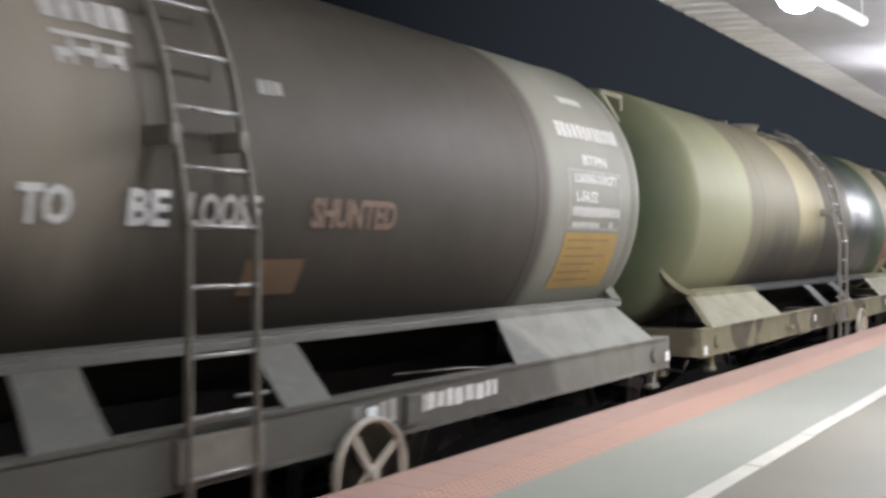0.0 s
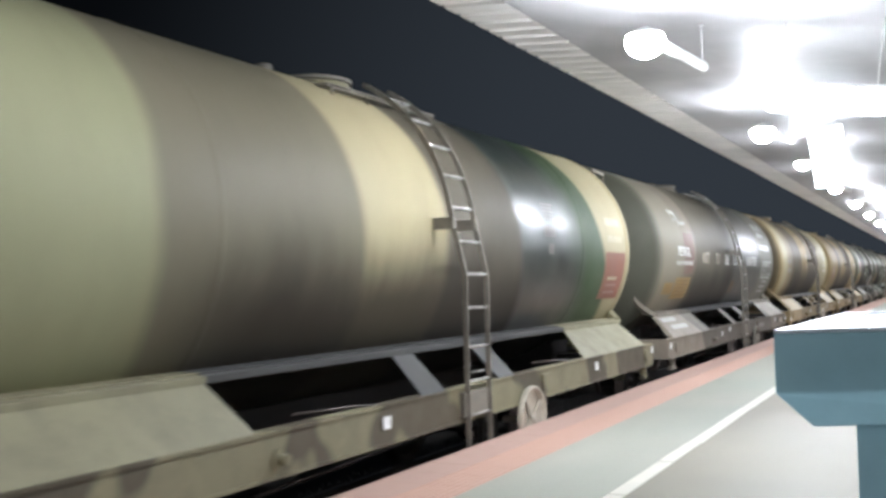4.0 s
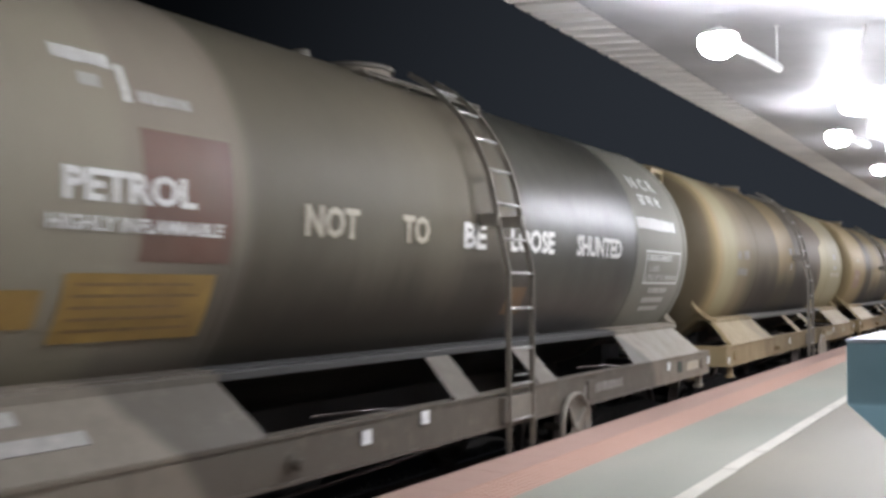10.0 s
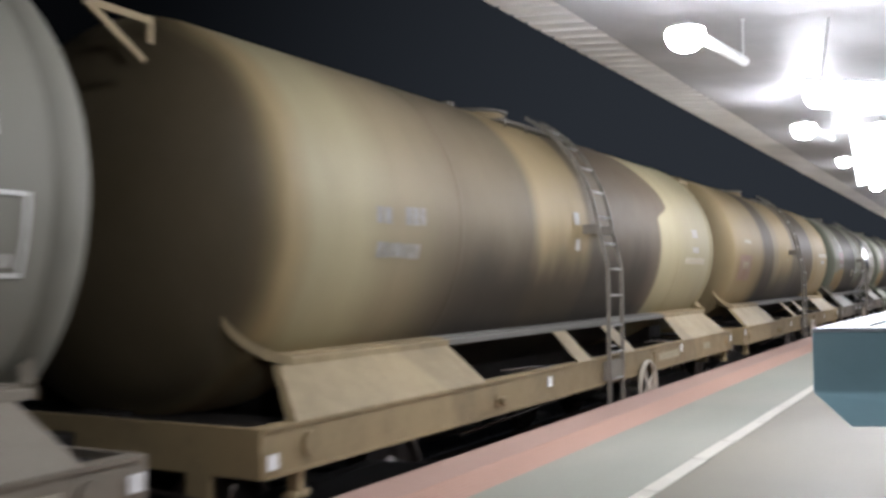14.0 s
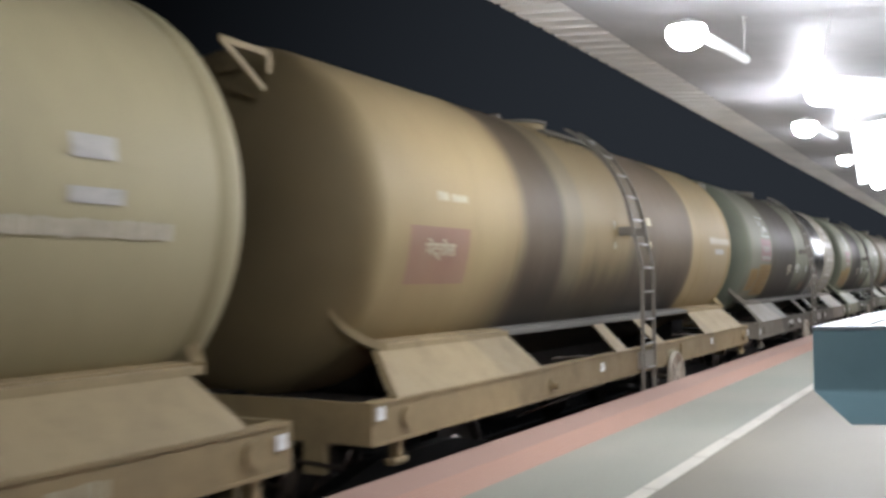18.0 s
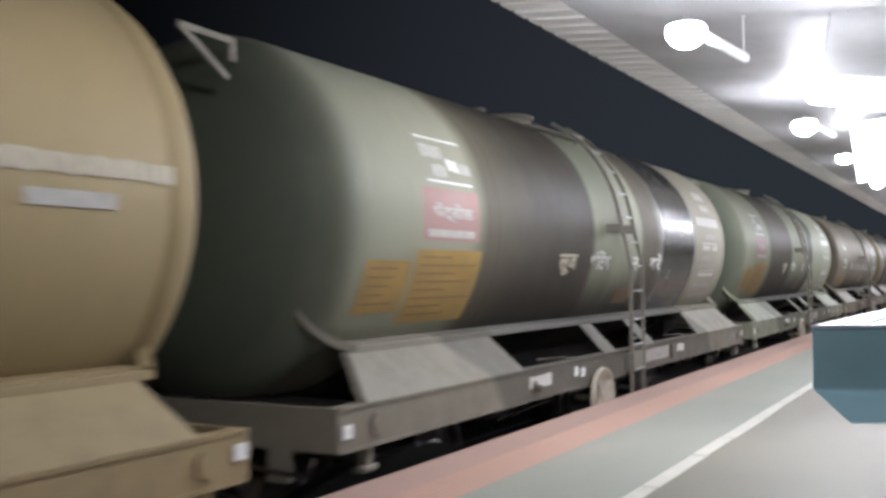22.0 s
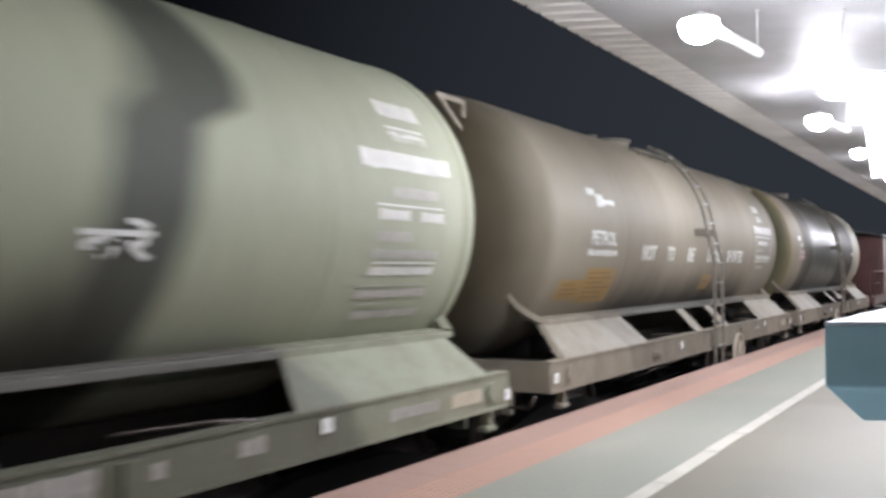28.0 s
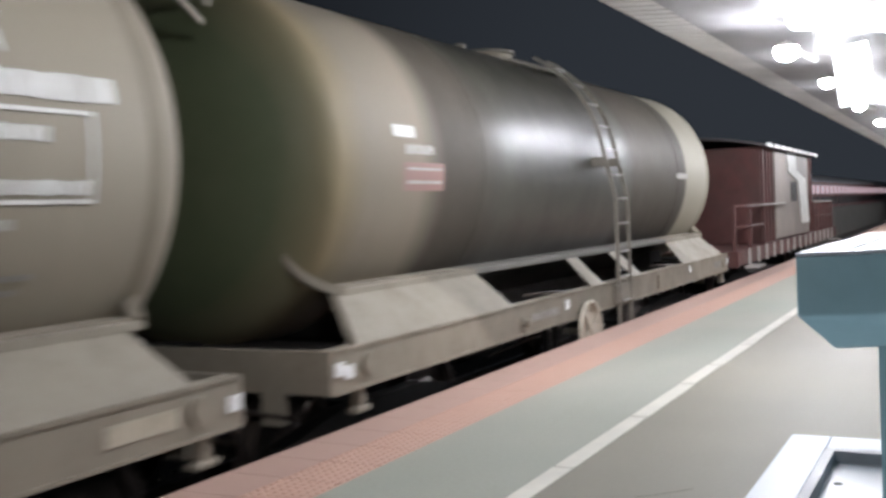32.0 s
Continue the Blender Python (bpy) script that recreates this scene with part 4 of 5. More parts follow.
w = TRAIN[3]
script_line(-0.90, -0.72, 1.72, 1.86, STENCIL, w, 8, False)
script_line(-0.50, -0.20, 1.73, 1.88, STENCIL, w, 8, False)
script_line(-0.88, -0.29, 1.48, 1.60, STENCIL, w, 9, False)
bars(w, FADED, (2.96, 3.12, 1.89, 2.02), (2.98, 3.10, 1.62, 1.74), (7.70, 7.98, 1.91, 2.03), (7.68, 8.02, 1.69, 1.77))
script_line(7.30, 8.37, 1.52, 1.62, CHALK, w, 10, False)

w = TRAIN[4]
barrel_patch("red_sign", -1.56, -0.59, 1.27, 1.72, WORN_RED, w, 0.005)
words(w, CHALK_DIM, 1.50, 0.13, ("\u092a\u0947\u091f\u094d\u0930\u094b\u0932", -1.33, -0.84))
script_line(-1.13, -0.95, 1.93, 2.01, CHALK_DIM, w, 11, False)
script_line(-0.90, -0.60, 1.93, 2.00, CHALK_DIM, w, 12, False)
bars(w, CHALK_DIM, (4.29, 4.49, 1.96, 2.06), (4.32, 4.46, 1.68, 1.76), (3.02, 3.10, 1.64, 1.72), (3.02, 3.10, 1.86, 1.96))
script_line(7.49, 8.80, 1.81, 1.92, CHALK, w, 12, False)
bars(w, FADED, (7.82, 8.36, 1.66, 1.74))

for w in (TRAIN[5], TRAIN[6]):
    barrel_patch("pink_sign", -0.98, -0.02, 1.60, 2.02, PINK, w, 0.005)
    words(w, FADED, 1.79, 0.115, ("\u092a\u0947\u091f\u094d\u0930\u094b\u0932", -0.84, -0.15))
    bars(w, FADED, (-0.90, -0.12, 1.63, 1.69))
    bars(w, WHITE, (-0.86, -0.12, 2.425, 2.445), (-0.86, -0.10, 2.065, 2.085))
    script_line(-0.85, -0.50, 2.26, 2.38, FADED, w, 13, False)
    script_line(-0.74, -0.50, 2.11, 2.22, FADED, w, 13, False)
    script_line(-0.47, -0.32, 2.17, 2.28, WHITE, w, 14, False)
    script_line(-0.30, -0.12, 2.16, 2.26, FADED, w, 15, False)
    warning_sheet(-1.03, 0.06, 0.95, 1.53, w, 8)
    warning_sheet(-1.72, -1.10, 1.05, 1.44, w, 5)
    words(w, CHALK, 1.39, 0.155, ("\u0932\u0942\u091c", 1.83, 2.32))
    words(w, WHITE, 1.39, 0.21, ("\u0936\u0902\u093f\u091f\u0902\u0917", 2.72, 3.37))
    words(w, WHITE, 1.39, 0.155, ("\u0928", 4.17, 4.42))
    words(w, WHITE, 1.39, 0.21, ("\u0915\u0930\u0947\u0902", 4.90, 5.38))
    barrel_patch("brown_patch", 3.96, 4.52, 0.98, 1.17, OLD_SHEET, w, 0.006)
    script_line(7.76, 8.34, 2.46, 2.60, WHITE, w, 16, False)
    script_line(7.76, 8.28, 2.27, 2.39, WHITE, w, 17)
    script_line(7.32, 8.54, 2.045, 2.195, WHITE, w, 18, False)
    script_line(7.68, 8.30, 1.845, 1.935, FADED, w, 19, False)
    bars(w, WHITE, (7.46, 8.38, 1.785, 1.80), (7.46, 8.34, 1.375, 1.388))
    script_line(7.48, 7.90, 1.685, 1.765, WHITE, w, 20, False)
    script_line(8.06, 8.38, 1.685, 1.765, WHITE, w, 21, False)
    script_line(7.46, 7.96, 1.53, 1.61, FADED, w, 22, False)
    script_line(7.44, 8.36, 1.41, 1.48, FADED, w, 23, False)
    script_line(7.44, 8.33, 1.29, 1.355, WHITE, w, 24, False)
    bars(w, FADED, (7.36, 8.32, 1.13, 1.19), (7.36, 8.30, 1.215, 1.225), (7.42, 8.34, 0.98, 1.04), (7.42, 7.9, 1.085, 1.095))

w = TRAIN[7]
script_line(-0.85, -0.60, 2.12, 2.20, WHITE, w, 17, False)
script_line(-0.60, -0.44, 2.0, 2.15, WHITE, w, 17, False)
script_line(-0.40, -0.07, 2.04, 2.10, WHITE, w, 18, False)
words(w, WHITE, 1.60, 0.15, ("PETROL", -0.81, -0.05))
script_line(-0.89, 0.01, 1.475, 1.545, WHITE, w, 19, False)
warning_sheet(-1.42, -0.80, 1.02, 1.22, w, 3)
warning_sheet(-0.76, 0.14, 0.97, 1.34, w, 6)
words(w, WHITE, 1.445, 0.185, ("NOT", 0.93, 1.45), ("TO", 1.94, 2.26), ("BE", 2.90, 3.23), ("LOOSE", 3.95, 4.72), ("SHUNTED", 5.10, 6.18))
warning_sheet(4.0, 4.52, 1.03, 1.25, w, 1)
script_line(7.43, 7.92, 2.33, 2.45, WHITE, w, 16, False)
script_line(7.47, 7.88, 2.15, 2.26, WHITE, w, 19)
script_line(7.10, 8.50, 1.945, 2.085, WHITE, w, 20, False)
outline(7.12, 8.35, 1.455, 1.905, WHITE, w)
script_line(7.32, 8.09, 1.745, 1.825, WHITE, w, 21, False)
script_line(7.22, 7.70, 1.635, 1.69, FADED, w, 22, False)
script_line(7.21, 8.30, 1.495, 1.57, WHITE, w, 23, False)
script_line(7.29, 7.89, 1.335, 1.39, FADED, w, 24, False)
bars(w, STENCIL, (7.31, 8.06, 1.10, 1.13), (7.31, 8.0, 1.03, 1.06))

w = TRAIN[8]
bars(w, WHITE, (-1.16, -0.84, 1.93, 2.02))
script_line(-1.0, -0.56, 1.80, 1.88, FADED, w, 25, False)
barrel_patch("pink_sign", -1.03, -0.38, 1.52, 1.74, DIM_PINK, w, 0.005)
bars(w, FADED, (-0.98, -0.42, 1.68, 1.70), (-0.98, -0.42, 1.575, 1.60))
bars(w, FADED, (6.9, 7.5, 1.70, 1.78))

# painted numbers and notes along the sole bars, worn past reading
for i, ink, u0, u1, z0, z1 in ((0, WHITE, 5.08, 6.0, 0.305, 0.42), (0, FADED, 4.70, 4.86, 0.29, 0.43), (0, STENCIL, 4.46, 4.58, 0.33, 0.42), (2, STENCIL, 4.9, 5.9, 0.29, 0.39), (3, CHALK_DIM, 4.92, 6.09, 0.29, 0.40), (3, CHALK_DIM, 7.37, 7.73, 0.30, 0.40),
                               (4, CHALK_DIM, 4.4, 4.7, 0.29, 0.39), (5, FADED, 3.72, 4.84, 0.275, 0.43), (5, WHITE, 0.52, 1.04, 0.30, 0.42), (5, WHITE, 5.25, 5.55, 0.31, 0.42), (6, FADED, 3.82, 4.80, 0.275, 0.43), (6, WHITE, 0.60, 1.09, 0.31, 0.43), (6, FADED, 4.55, 4.80, 0.33, 0.43),
                               (6, FADED, 5.05, 5.25, 0.30, 0.40), (6, FADED, 5.78, 5.98, 0.31, 0.41), (6, FADED, 7.28, 7.92, 0.30, 0.39), (7, FADED, 6.0, 6.30, 0.33, 0.39), (8, STENCIL, 0.8, 1.5, 0.29, 0.38)):
    rnd = random.Random(int(40 + i + u0 * 10))
    u = u0
    while u < u1 - 0.03:
        wd = min(rnd.uniform(0.06, 0.11), u1 - u)
        part("stencil", box(HALF + 0.002, HALF + 0.006, u, u + wd, z0 + rnd.uniform(0, 0.012), z1 - rnd.uniform(0, 0.012)), ink, TRAIN[i])
        u += wd + 0.022
part("green_square", box(HALF + 0.002, HALF + 0.006, 7.76, 7.93, 0.29, 0.42), G_SQUARE, TRAIN[2])
# smeared writing on one end plate
for z0, u0, u1 in ((0.70, -1.80, -1.0), (0.59, -1.65, -0.70)):
    k = (z0 - 0.485) / 0.295
    x = HALF + (1.30 - HALF) * k
    part("chalk_mark", slab([(x + 0.008, u0, z0 + 0.004), (x + 0.008, u1, z0 + 0.004), (x - 0.050, u1, z0 + 0.062), (x - 0.050, u0, z0 + 0.062)], 0.003), FADED, TRAIN[2])

# ---- brake van ----
van = thing("brake_van", "maroon guard's brake van with open railed verandas and white side board", "brake van", "wagons of the goods train")
for sx in (1, -1):
    part("sole_bar", box(sx * (HALF - 0.03), sx * HALF, -2.42, 11.4, 0.20, 0.44), CABIN, van)
part("deck", box(-HALF + 0.03, HALF - 0.03, -2.42, 11.4, 0.38, 0.46), CABIN, van)
for ue in (-2.45, 11.4):
    part("headstock", box(-HALF, HALF, ue, ue + 0.03, 0.18, 0.46), CABIN, van)
part("centre_sill", box(-0.2, 0.2, -2.3, 11.3, 0.05, 0.38), STEEL_DARK, van)
part("cabin", box(-1.48, 1.48, 0.6, 7.5, 0.46, 2.42, bevel=0.03), CABIN, van)
for u in (0.65, 1.05, 1.4, 1.75, 6.75, 7.1, 7.45):
    part("side_rib", box(1.48, 1.52, u - 0.03, u + 0.03, 0.48, 2.40), CABIN, van)
bm = bmesh.new()
prev = None
for k in range(13):
    a = k / 12 * 2 - 1
    x, z = a * 1.64, 2.66 - 0.22 * a * a
    ring = [bm.verts.new(p) for p in ((x, 0.3, z), (x, 7.7, z), (x, 7.7, z - 0.05), (x, 0.3, z - 0.05))]
    if prev:
        for q in range(4):
            bm.faces.new((prev[q], prev[(q + 1) % 4], ring[(q + 1) % 4], ring[q]))
    else:
        bm.faces.new(ring)
    prev = ring
bm.faces.new(prev[::-1])
bmesh.ops.recalc_face_normals(bm, faces=bm.faces)
part("roof", bm, VAN_ROOF, van)
for k in range(9):
    part("gutter_clip", box(1.62, 1.66, 0.5 + k * 0.80, 1.08 + k * 0.80, 2.40, 2.47), WHITE, van)
part("side_board", prism([(3.4, 2.36), (4.6, 2.36), (4.7, 2.0), (6.1, 1.82), (6.6, 0.74), (5.4, 0.74), (4.9, 1.75), (3.6, 1.95)], "x", 1.533, 1.56), WHITE, van, "white painted board on the cabin side")
part("side_panel", box(1.51, 1.532, 1.9, 6.65, 0.50, 2.36), VAN_BEIGE, van, "dusty beige side panel")
part("window", box(1.52, 1.542, 4.0, 4.8, 1.28, 1.72), STEEL_DARK, van)
part("hand_rail", tube([(1.58, 0.0, 1.245), (1.58, 2.8, 1.245)], 0.022, 8), FADED, van)
for u0, u1, n in ((-2.3, 0.5, 2), (7.6, 11.2, 6)):
    part("top_rail", tube([(1.53, u0, 1.24), (1.53, u1, 1.24)], 0.025, 8), CABIN if n == 2 else FADED, van)
    part("mid_rail", tube([(1.53, u0, 0.86), (1.53, u1, 0.86)], 0.02, 8), CABIN, van)
    for k in range(n + 1):
        u = u0 + (u1 - u0) * k / n
        part("rail_post", box(1.50, 1.56, u - 0.03, u + 0.03, 0.46, 1.23), CABIN, van)
for k in range(15):
    u = -1.5 + k * 0.85
    part("step_hanger", box(HALF, HALF + 0.03, u - 0.07, u + 0.07, 0.18, 0.47), FADED, van)
for u in (-1.4, 10.4):
    part("step", box(HALF - 0.05, HALF + 0.22, u - 0.3, u + 0.3, 0.12, 0.16), FADED, van)
for u in (0.2, 8.9):
    bogie(van, u)
TRAIN.append(van)

# ---- track, platform and ground ----
tagged(part("ground", box(-220, 160, -120, 420, RAIL - 0.42, RAIL - 0.22), BALLAST, None), "dark stone ballast under the tracks", "ground", kind="structure")
for xt in (XC, XC - 4.7):
    for sx in (-0.838, 0.838):
        bm = box(xt + sx - 0.035, xt + sx + 0.035, -60, 240, RAIL - 0.03, RAIL)
        add_box(bm, xt + sx - 0.01, xt + sx + 0.01, -60, 240, RAIL - 0.15, RAIL - 0.03)
        add_box(bm, xt + sx - 0.07, xt + sx + 0.07, -60, 240, RAIL - 0.17, RAIL - 0.15)
        tagged(part("rail", bm, RAIL_STEEL, None), "worn steel running rail on concrete sleepers", "rail", "rails", kind="structure")
bm = bmesh.new()
for k in range(160):
    y = -20 + k * 0.65
    add_box(bm, XC - 1.35, XC + 1.35, y - 0.12, y + 0.12, RAIL - 0.30, RAIL - 0.172)
tagged(part("sleepers", bm, SLEEPER, None), "row of concrete sleepers under the rails", "sleepers", kind="stuff")
rnd = random.Random(5)
vs, fs = [], []
for k in range(5200):
    x, y, q = rnd.uniform(EDGE - 3.3, EDGE + 0.02), rnd.uniform(1.5, 26.0), rnd.uniform(0.02, 0.045)
    z = RAIL - 0.215 + rnd.uniform(0, 0.02)
    n = len(vs)
    for a in range(3):
        t = a * 2.1 + rnd.uniform(0, 1)
        vs.append((x + q * math.cos(t), y + q * math.sin(t), z))
    vs.append((x, y, z + q * 1.1))
    fs += [(n, n + 1, n + 3), (n + 1, n + 2, n + 3), (n + 2, n, n + 3)]
me = bpy.data.meshes.new("ballast_stones")
me.from_pydata(vs, [], fs)
me.materials.append(BALLAST)
tagged(new("ballast_stones", me), "loose dark ballast stones between the rails", "ballast", kind="stuff")
tagged(part("platform", box(EDGE + 0.05, 14, -40, 240, RAIL - 0.2, -0.014), CONCRETE, None), "raised concrete railway platform", "platform", kind="structure")
paved = tagged(part("pavement", box(-1.91, 14, -40, 240, -0.014, 0.0), PAVING, None), "smooth beige-grey platform paving", "pavement", kind="structure")
tagged(part("pavement_border", box(-2.84, -1.91, -40, 240, -0.014, 0.0), BORDER, None), "smooth grey-green paving beside the pink edge tiles", "pavement", kind="structure")
strip = tagged(part("tactile_paving", box(EDGE + 0.02, -2.84, -40, 240, -0.05, -0.008), TACTILE, None), "pink dimpled warning tiles along the platform edge", "pavement", kind="structure")

for run_ in (((-1.42, 4.30), (-1.37, 4.34), (-1.31, 4.40), (-1.26, 4.45), (-1.21, 4.52)), ((-1.26, 4.08), (-1.24, 4.18), (-1.225, 4.28))):
    bm = bmesh.new()
    for (ax, ay), (bx, by) in zip(run_, run_[1:]):
        nx, ny = (by - ay), (ax - bx)
        k = 0.004 / math.hypot(nx, ny)
        bm.faces.new([bm.verts.new((x, y, 0.0015)) for x, y in ((ax - nx * k, ay - ny * k), (bx - nx * k, by - ny * k), (bx + nx * k, by + ny * k), (ax + nx * k, ay + ny * k))])
    part("crack", bm, CRACK, paved)

# ---- platform roof ----
def roof_z(x):
    return 3.763 - 0.08 * (x + 3.871)


bm = bmesh.new()
prev = None
k = 0
y = -15.68
while y < 100:
    h = (0.0, 0.0, 0.095, 0.095)[k % 4]
    a = bm.verts.new((-3.871, y, roof_z(-3.871) + h))
    c = bm.verts.new((-3.267, y, roof_z(-3.267) + h))
    if prev:
        bm.faces.new((prev[0], a, c, prev[1]))
    prev = (a, c)
    y += (0.2296, 0.009, 0.0728, 0.009)[k % 4]
    k += 1
tagged(part("canopy_edge", bm, ROOF, None), "pale ribbed sheet along the canopy's edge", "canopy roof", kind="structure")
tagged(part("canopy", prism([(-3.267, roof_z(-3.267) - 0.01), (-3.267, roof_z(-3.267) + 0.10), (9.0, roof_z(9.0) + 0.10), (9.0, roof_z(9.0) - 0.01)], "y", -15, 100), SOFFIT, None), "pale sheet canopy over the platform", "canopy roof", kind="structure")
tagged(part("canopy_sheet", prism([(-3.89, roof_z(-3.89) + 0.097), (-3.89, roof_z(-3.89) + 0.115), (-3.267, roof_z(-3.267) + 0.12), (-3.267, roof_z(-3.267) + 0.099)], "y", -15, 100), ROOF, None), "pale roof sheet over the canopy's edge", "canopy roof", kind="structure")

# ---- lamps ----
def globe(r, squash, seg=28):
    bm = bmesh.new()
    bmesh.ops.create_uvsphere(bm, u_segments=seg, v_segments=14, radius=r)
    for v in bm.verts:
        v.co.z *= squash
    for f in bm.faces:
        f.smooth = True
    return bm


def flood_lamp(x, y, z, glass=TUBE, size=1.0, brim=0.075):
    t = thing("platform_lamp", "glaring white lamp on a short arm under the canopy; some are added unseen", "ceiling lamp", "platform lamps", m=pose(x, y, z))
    r = 0.205 * size
    bm = globe(r, 0.85)
    bmesh.ops.bisect_plane(bm, geom=bm.verts[:] + bm.edges[:] + bm.faces[:], plane_co=(0, 0, brim * size), plane_no=(0, 0, 1), clear_outer=True)
    part("lamp_glass", bm, glass, t)
    bm = bmesh.new()
    rings = []
    for q, h in ((1.0 - brim, (brim + 0.002) * size), (1.0 - brim, (brim + 0.02) * size), (0.75, (brim + 0.05) * size), (0.35, (brim + 0.08) * size)):
        rings.append([bm.verts.new((q * r * math.cos(a), q * r * math.sin(a), h)) for a in [2 * math.pi * i / 28 for i in range(28)]])
    for a, c in zip(rings, rings[1:]):
        for i in range(28):
            bm.faces.new((a[i], a[(i + 1) % 28], c[(i + 1) % 28], c[i])).smooth = True
    bm.faces.new(rings[-1])
    bm.faces.new(rings[0][::-1])
    part("reflector_cap", bm, FIXTURE, t)
    part("collar", tube([(0.0, 0.0, (brim + 0.07) * size), (0.02, 0.20 * size, 0.05)], 0.04, 10), FIXTURE, t)
    part("arm", tube([(0.02, 0.19 * size, 0.045), (0.17, 1.33, 0.03)], 0.045, 10), FIXTURE, t)
    part("hanger", tube([(0.17, 1.28, 0.04), (0.17, 1.28, roof_z(x + 0.17) - z)], 0.008, 6), FIXTURE, t)
    part("ceiling_plate", box(0.15, 0.19, 1.26, 1.30, roof_z(x + 0.17) - z - 0.02, roof_z(x + 0.17) - z), FIXTURE, t)
    return t


# out-of-view fill lamp, added to brighten the water trough's front
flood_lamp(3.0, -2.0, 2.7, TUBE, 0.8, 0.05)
flood_lamp(-2.07, 3.5, 3.2, NEAR_TUBE, 0.85, 0.05)
for x, y in LAMPS:
    flood_lamp(x, y, 3.2, *((TUBE, 0.74, 0.05) if y < 15 else (FAR_TUBE, 0.60, 0.03)))
# the added fill lamps, all out of view
for x, y in FILL_ROW:
    flood_lamp(x, y, 2.6, FILL_GLASS)
t = thing("tube_lamp", "lit opal tube lamp hung across the canopy", "ceiling lamp", "platform lamps", m=pose(-0.897, 9.0, 2.83, 0, 8, 0))
bm = globe(0.128, 1.0, 20)
for v in bm.verts:
    v.co = (v.co.x * 0.8 + (0.425 if v.co.x > 0.001 else -0.425 if v.co.x < -0.001 else 0.0), v.co.y, v.co.z * 0.9)
part("lit_tube", bm, LONG_TUBE, t, "opal diffuser over lit tubes")
part("housing", prism([(-0.095, 0.09), (-0.08, 0.13), (0.08, 0.13), (0.095, 0.09)], "x", -0.52, 0.52), FIXTURE, t)
for dx in (-0.53, 0.52):
    part("end_cap", box(dx, dx + 0.01, -0.075, 0.075, 0.088, 0.13), FIXTURE, t)
for dx in (-0.4, 0.4):
    part("hanger", tube([(dx, 0, 0.12), (dx, 0, roof_z(-0.897 + dx) - 2.83 + 0.14 * dx)], 0.008, 6), FIXTURE, t)

# ---- hanging display ----
disp = thing("display_screen", "bright white hanging information screen", "display screen", m=pose(-1.46, 15.0, 3.03, 0, -6.5, 0))
part("casing", box(-0.245, 0.245, 0.01, 0.10, -0.425, 0.425, bevel=0.012), FIXTURE, disp)
part("lit_panel", box(-0.228, 0.228, 0.0, 0.008, -0.41, 0.41), SCREEN, disp)
for dx in (-0.18, 0.18):
    part("hanger", tube([(dx, 0.05, 0.42), (dx, 0.05, roof_z(-1.46 + dx) - 3.06)], 0.012, 6), FIXTURE, disp)

# ---- drinking water trough ----
trough = thing("water_trough", "blue painted drinking water trough with pale rim on a pedestal", "water trough")
plan = [(-0.68, 4.25), (0.37, 4.80), (0.52, 7.0), (-0.59, 6.45)]
low = [(-0.535, 4.23), (0.35, 4.65), (0.47, 6.7), (-0.475, 6.3)]
bm = bmesh.new()
top_ = [bm.verts.new((*p, 1.085)) for p in plan]
mid_ = [bm.verts.new((*p, 0.840)) for p in plan]
bot_ = [bm.verts.new((*p, 0.712)) for p in low]
for a, c in ((top_, mid_), (mid_, bot_)):
    for k in range(4):
        bm.faces.new((a[k], c[k], c[(k + 1) % 4], a[(k + 1) % 4]))
bm.faces.new(bot_[::-1])
bm.faces.new(top_)
bmesh.ops.recalc_face_normals(bm, faces=bm.faces)
bmesh.ops.bevel(bm, geom=list(bm.edges), offset=0.008, segments=2, affect="EDGES", profile=0.6)
part("basin", bm, BLUE, trough)


def inset(poly, d):
    cx, cy = sum(p[0] for p in poly) / 4, sum(p[1] for p in poly) / 4
    return [(x + (cx - x) * d, y + (cy - y) * d * 0.6) for x, y in poly]


bm = bmesh.new()
inn = inset(plan, 0.30)
o1 = [bm.verts.new((*p, 1.10)) for p in plan]
i1 = [bm.verts.new((*p, 1.10)) for p in inn]
o0 = [bm.verts.new((*p, 1.086)) for p in plan]
i0 = [bm.verts.new((*p, 1.086)) for p in inn]
for k in range(4):
    n = (k + 1) % 4
    bm.faces.new((o1[k], o1[n], i1[n], i1[k]))
    bm.faces.new((o0[k], o1[k], o1[n], o0[n]))
    bm.faces.new((i1[k], i1[n], i0[n], i0[k]))
bmesh.ops.recalc_face_normals(bm, faces=bm.faces)
part("rim", bm, PALE, trough, "pale painted rim")
part("basin_floor", prism(inn, "z", 1.087, 1.092), GREYTILE, trough)
part("pedestal", prism([(-0.388, 4.40), (0.34, 4.66), (0.41, 6.0), (-0.33, 6.1)], "z", 0.0, 0.712), BLUE, trough)

# ---- drain tray on the floor ----
tray = thing("drain_tray", "grey floor drain tray with a pale blue-white kerb", "drain tray")
part("tray_floor", box(-0.66, 0.6, 2.6, 5.13, 0.004, 0.02), GREYTILE, tray)
for x0, x1, y0, y1 in ((-0.905, -0.706, 2.6, 5.43), (-0.706, 0.6, 5.18, 5.43)):
    part("kerb", box(x0, x1, y0, y1, 0.0, 0.08, bevel=0.006), PALE, tray)
part("lip", box(-0.706, -0.66, 2.6, 5.18, 0.0, 0.078), GREYRIM, tray)
part("lip", box(-0.66, 0.6, 5.13, 5.18, 0.0, 0.078), GREYRIM, tray)

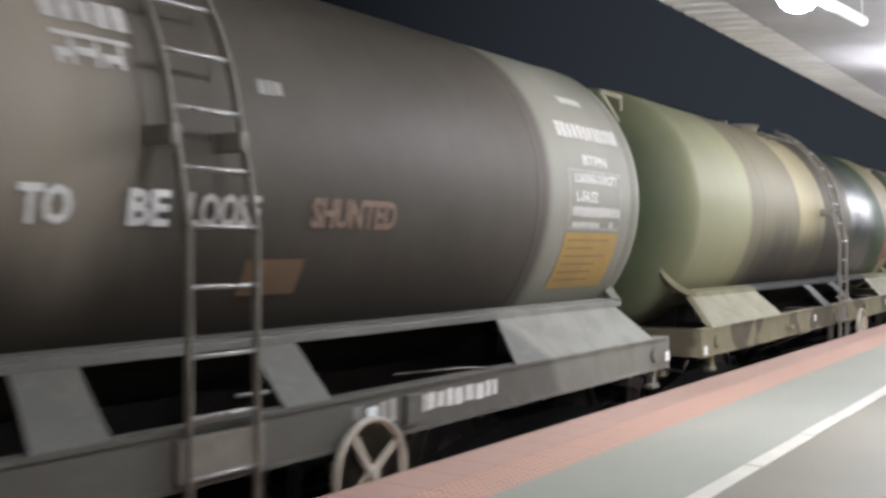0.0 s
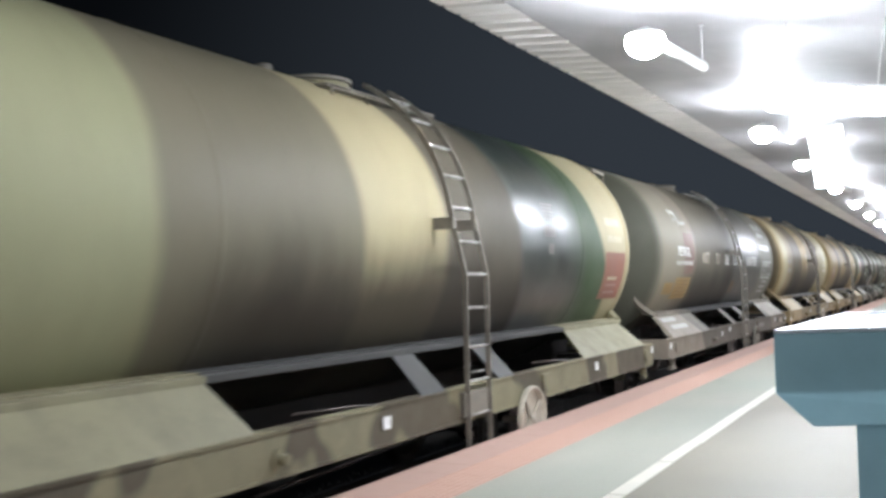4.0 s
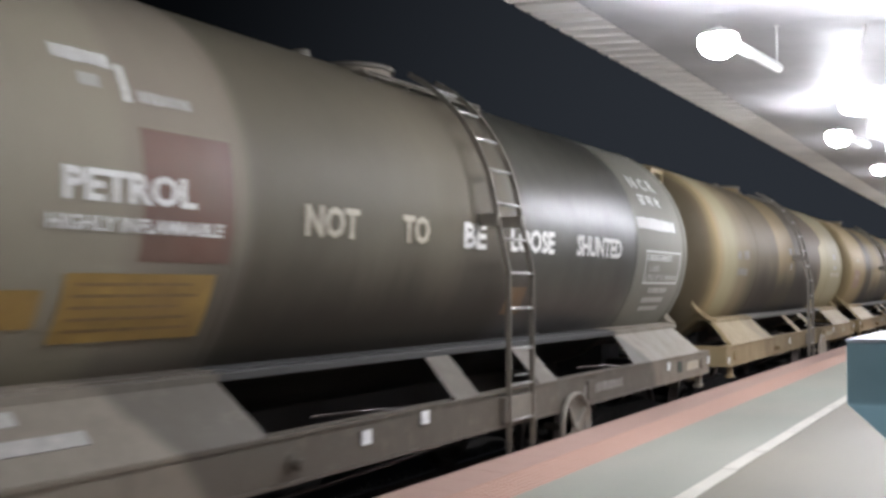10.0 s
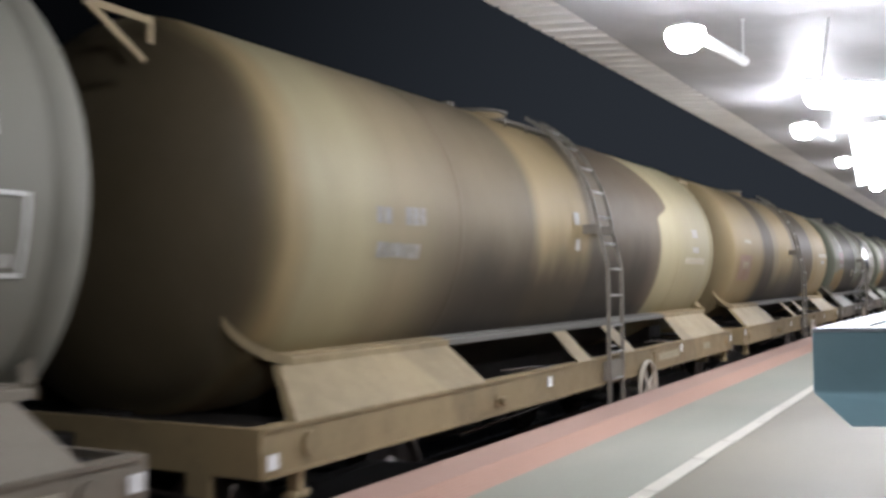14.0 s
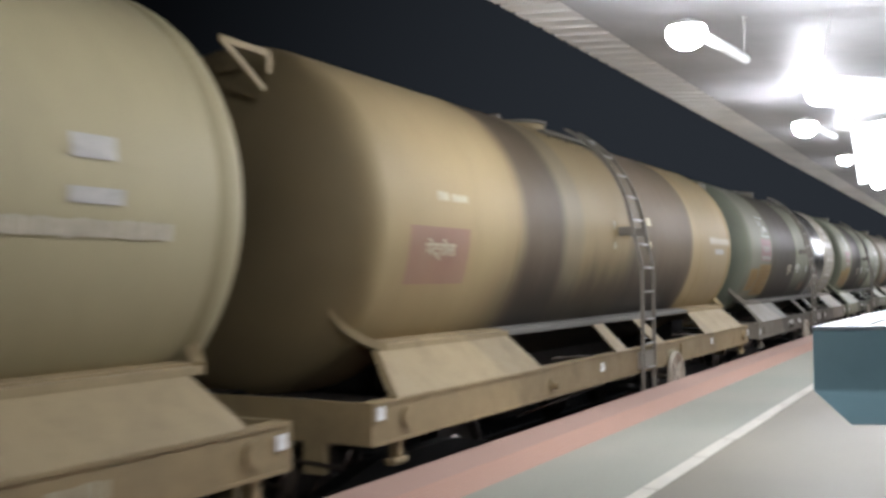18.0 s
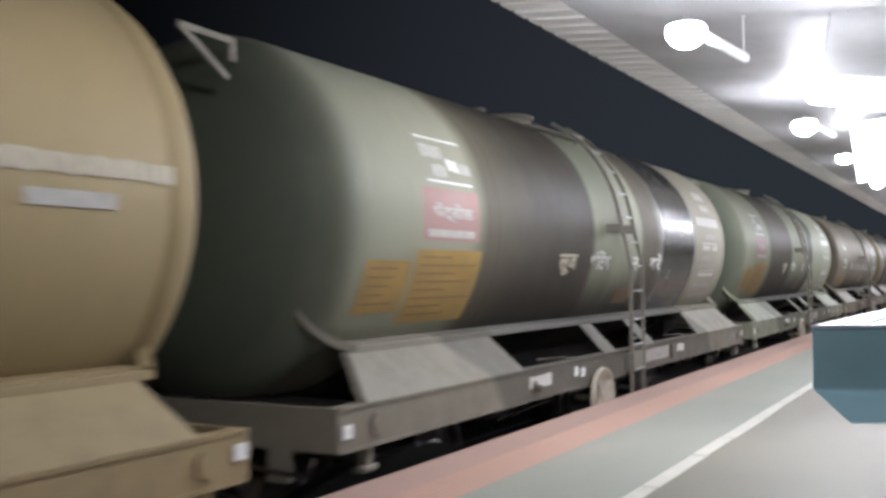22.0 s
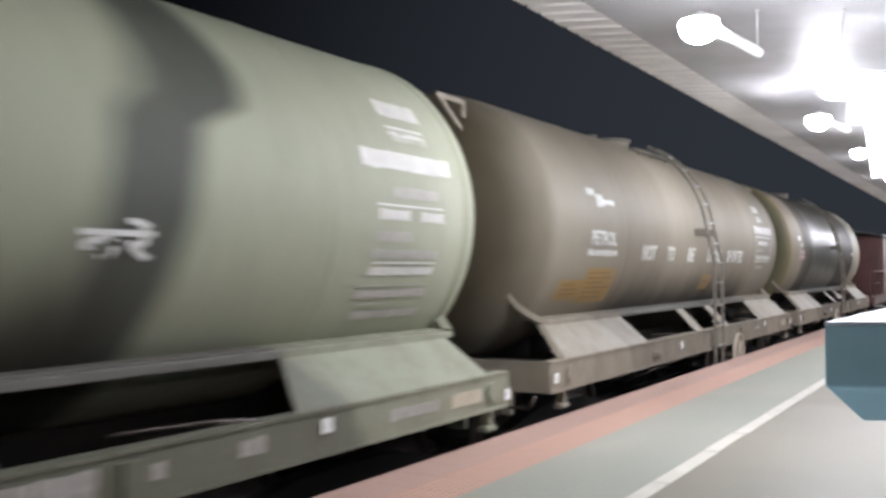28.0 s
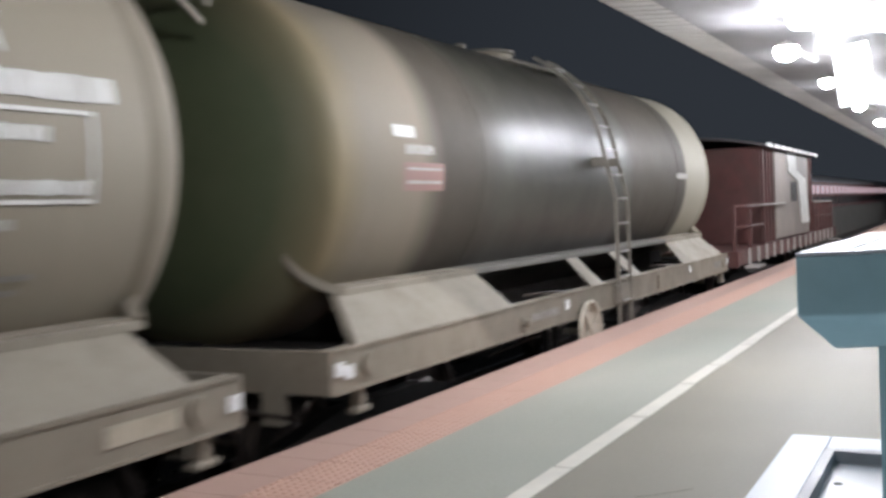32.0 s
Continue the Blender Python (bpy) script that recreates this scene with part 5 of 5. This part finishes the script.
part("drain_hole", prism([(-0.60 + 0.022 * math.cos(a), 4.74 + 0.022 * math.sin(a)) for a in [k * math.pi / 6 for k in range(12)]], "z", 0.0205, 0.022), STEEL_DARK, tray)

# ---- far coach on the next track ----
coach = thing("passenger_coach", "long red passenger coach with pale window band", "railway coach")
part("body", box(-1.6, 1.6, 0, 90, -0.1, 2.6, bevel=0.06), COACH, coach)
part("roof", prism([(1.6 * math.cos(a), 2.58 + 0.62 * math.sin(a)) for a in [math.pi * k / 16 for k in range(17)]], "y", 0, 90), GREYRIM, coach)
for k in range(40):
    part("upper_window", box(1.60, 1.62, 1.0 + k * 2.2, 2.6 + k * 2.2, 1.85, 2.36), LIT_WINDOW, coach, "dimly lit window")
    part("lower_window", box(1.60, 1.62, 1.0 + k * 2.2, 2.6 + k * 2.2, 1.15, 1.65), STEEL_DARK, coach)
for u in (4, 18, 28, 42, 52, 66, 76, 88):
    part("bogie", box(-1.2, 1.2, u - 1.3, u + 1.3, RAIL, -0.1), STEEL_DARK, coach)
coach.location = (XC - 4.7, 58.0, -0.25)
fence = thing("boundary_wall", "low grey-green wall beside the far track", "wall", kind="structure")
part("panel", box(XC - 2.5, XC - 2.35, 58, 200, RAIL - 0.3, 0.75), CONCRETE, fence)

# ---- white line and tactile tiles, piece by piece ----
line = tagged(part("platform_line", box(-1.96, -1.86, -40, 240, -0.003, 0.001), LINE_BED, None), "worn white safety line laid in strips along the platform", "road marking", kind="structure")
y, rnd = -1.2, random.Random(11)
while y < 40:
    l = rnd.choice((0.9, 1.22, 0.26, 1.3, 0.91))
    part("strip", box(-1.965 + rnd.uniform(-0.006, 0.006), -1.855 + rnd.uniform(-0.006, 0.006), y, y + l - 0.022, 0.001, 0.0045), LINE, line)
    y += l


def tactile_tile(w, l):
    bm = bmesh.new()
    add_box(bm, 0.002, w - 0.002, 0.002, l - 0.002, -0.010, -0.001)
    n, mm = 7, 7
    for i in range(n):
        for j in range(mm):
            x, y = (i + 0.5) * w / n, (j + 0.5) * l / mm
            r = 0.017
            low_ = [bm.verts.new((x + r * math.cos(a), y + r * math.sin(a), -0.001)) for a in (0.4, 1.66, 2.91, 4.17, 5.43)]
            hi = [bm.verts.new((x + 0.6 * r * math.cos(a), y + 0.6 * r * math.sin(a), 0.003)) for a in (0.4, 1.66, 2.91, 4.17, 5.43)]
            bm.faces.new(hi)
            for q in range(5):
                bm.faces.new((low_[q], low_[(q + 1) % 5], hi[(q + 1) % 5], hi[q]))
    me = bpy.data.meshes.new("tile")
    bm.to_mesh(me)
    bm.free()
    me.materials.append(TILE)
    return me


TW_ = (-2.84 - EDGE) / 2
tile = tactile_tile(TW_, TW_)
coping = bpy.data.meshes.new("tile")
bm = box(0.002, TW_ - 0.002, 0.002, TW_ - 0.002, -0.010, -0.001)
bm.to_mesh(coping)
bm.free()
coping.materials.append(COPING)
for j in range(72):
    for i in range(2):
        ob = new("tile", tile if i else coping)
        ob.parent = strip
        ob.location = (EDGE + i * TW_, 2.2 + j * TW_, 0.0)
bm = bmesh.new()
for j in range(110):
    for i in range(2):
        add_box(bm, EDGE + i * TW_ + 0.004, EDGE + (i + 1) * TW_ - 0.004, 2.2 + (72 + j) * TW_ + 0.004, 2.2 + (73 + j) * TW_ - 0.004, -0.010, 0.0)
rest = part("far_tiles", bm, TILE, strip)
tagged(rest, kind="stuff")

# ---- what moves ----
def motions():
    for i, w in enumerate(TRAIN):
        walk(w, [(t, pose(XC, i * PITCH - s, 0)) for t, s in TRAVEL])
    # wheels roll with the train, under 90 degrees from row to row
    ts, ss = [t for t, s in TRAVEL], [s for t, s in TRAVEL]
    times, t = [], 0.0
    while t < 31.9:
        times.append(round(t, 3))
        t += 0.64 / max(1.5, (np.interp(min(32.0, t + 0.3), ts, ss) - np.interp(t, ts, ss)) / (min(32.0, t + 0.3) - t))
    times.append(32.0)
    turns = [(t, math.degrees(np.interp(t, ts, ss) / WHEEL_R)) for t in times]
    for wh in WHEELS:
        x, y, z = wh.location
        walk(wh, [(t, pose(x, y, z, a)) for t, a in turns])


motions()
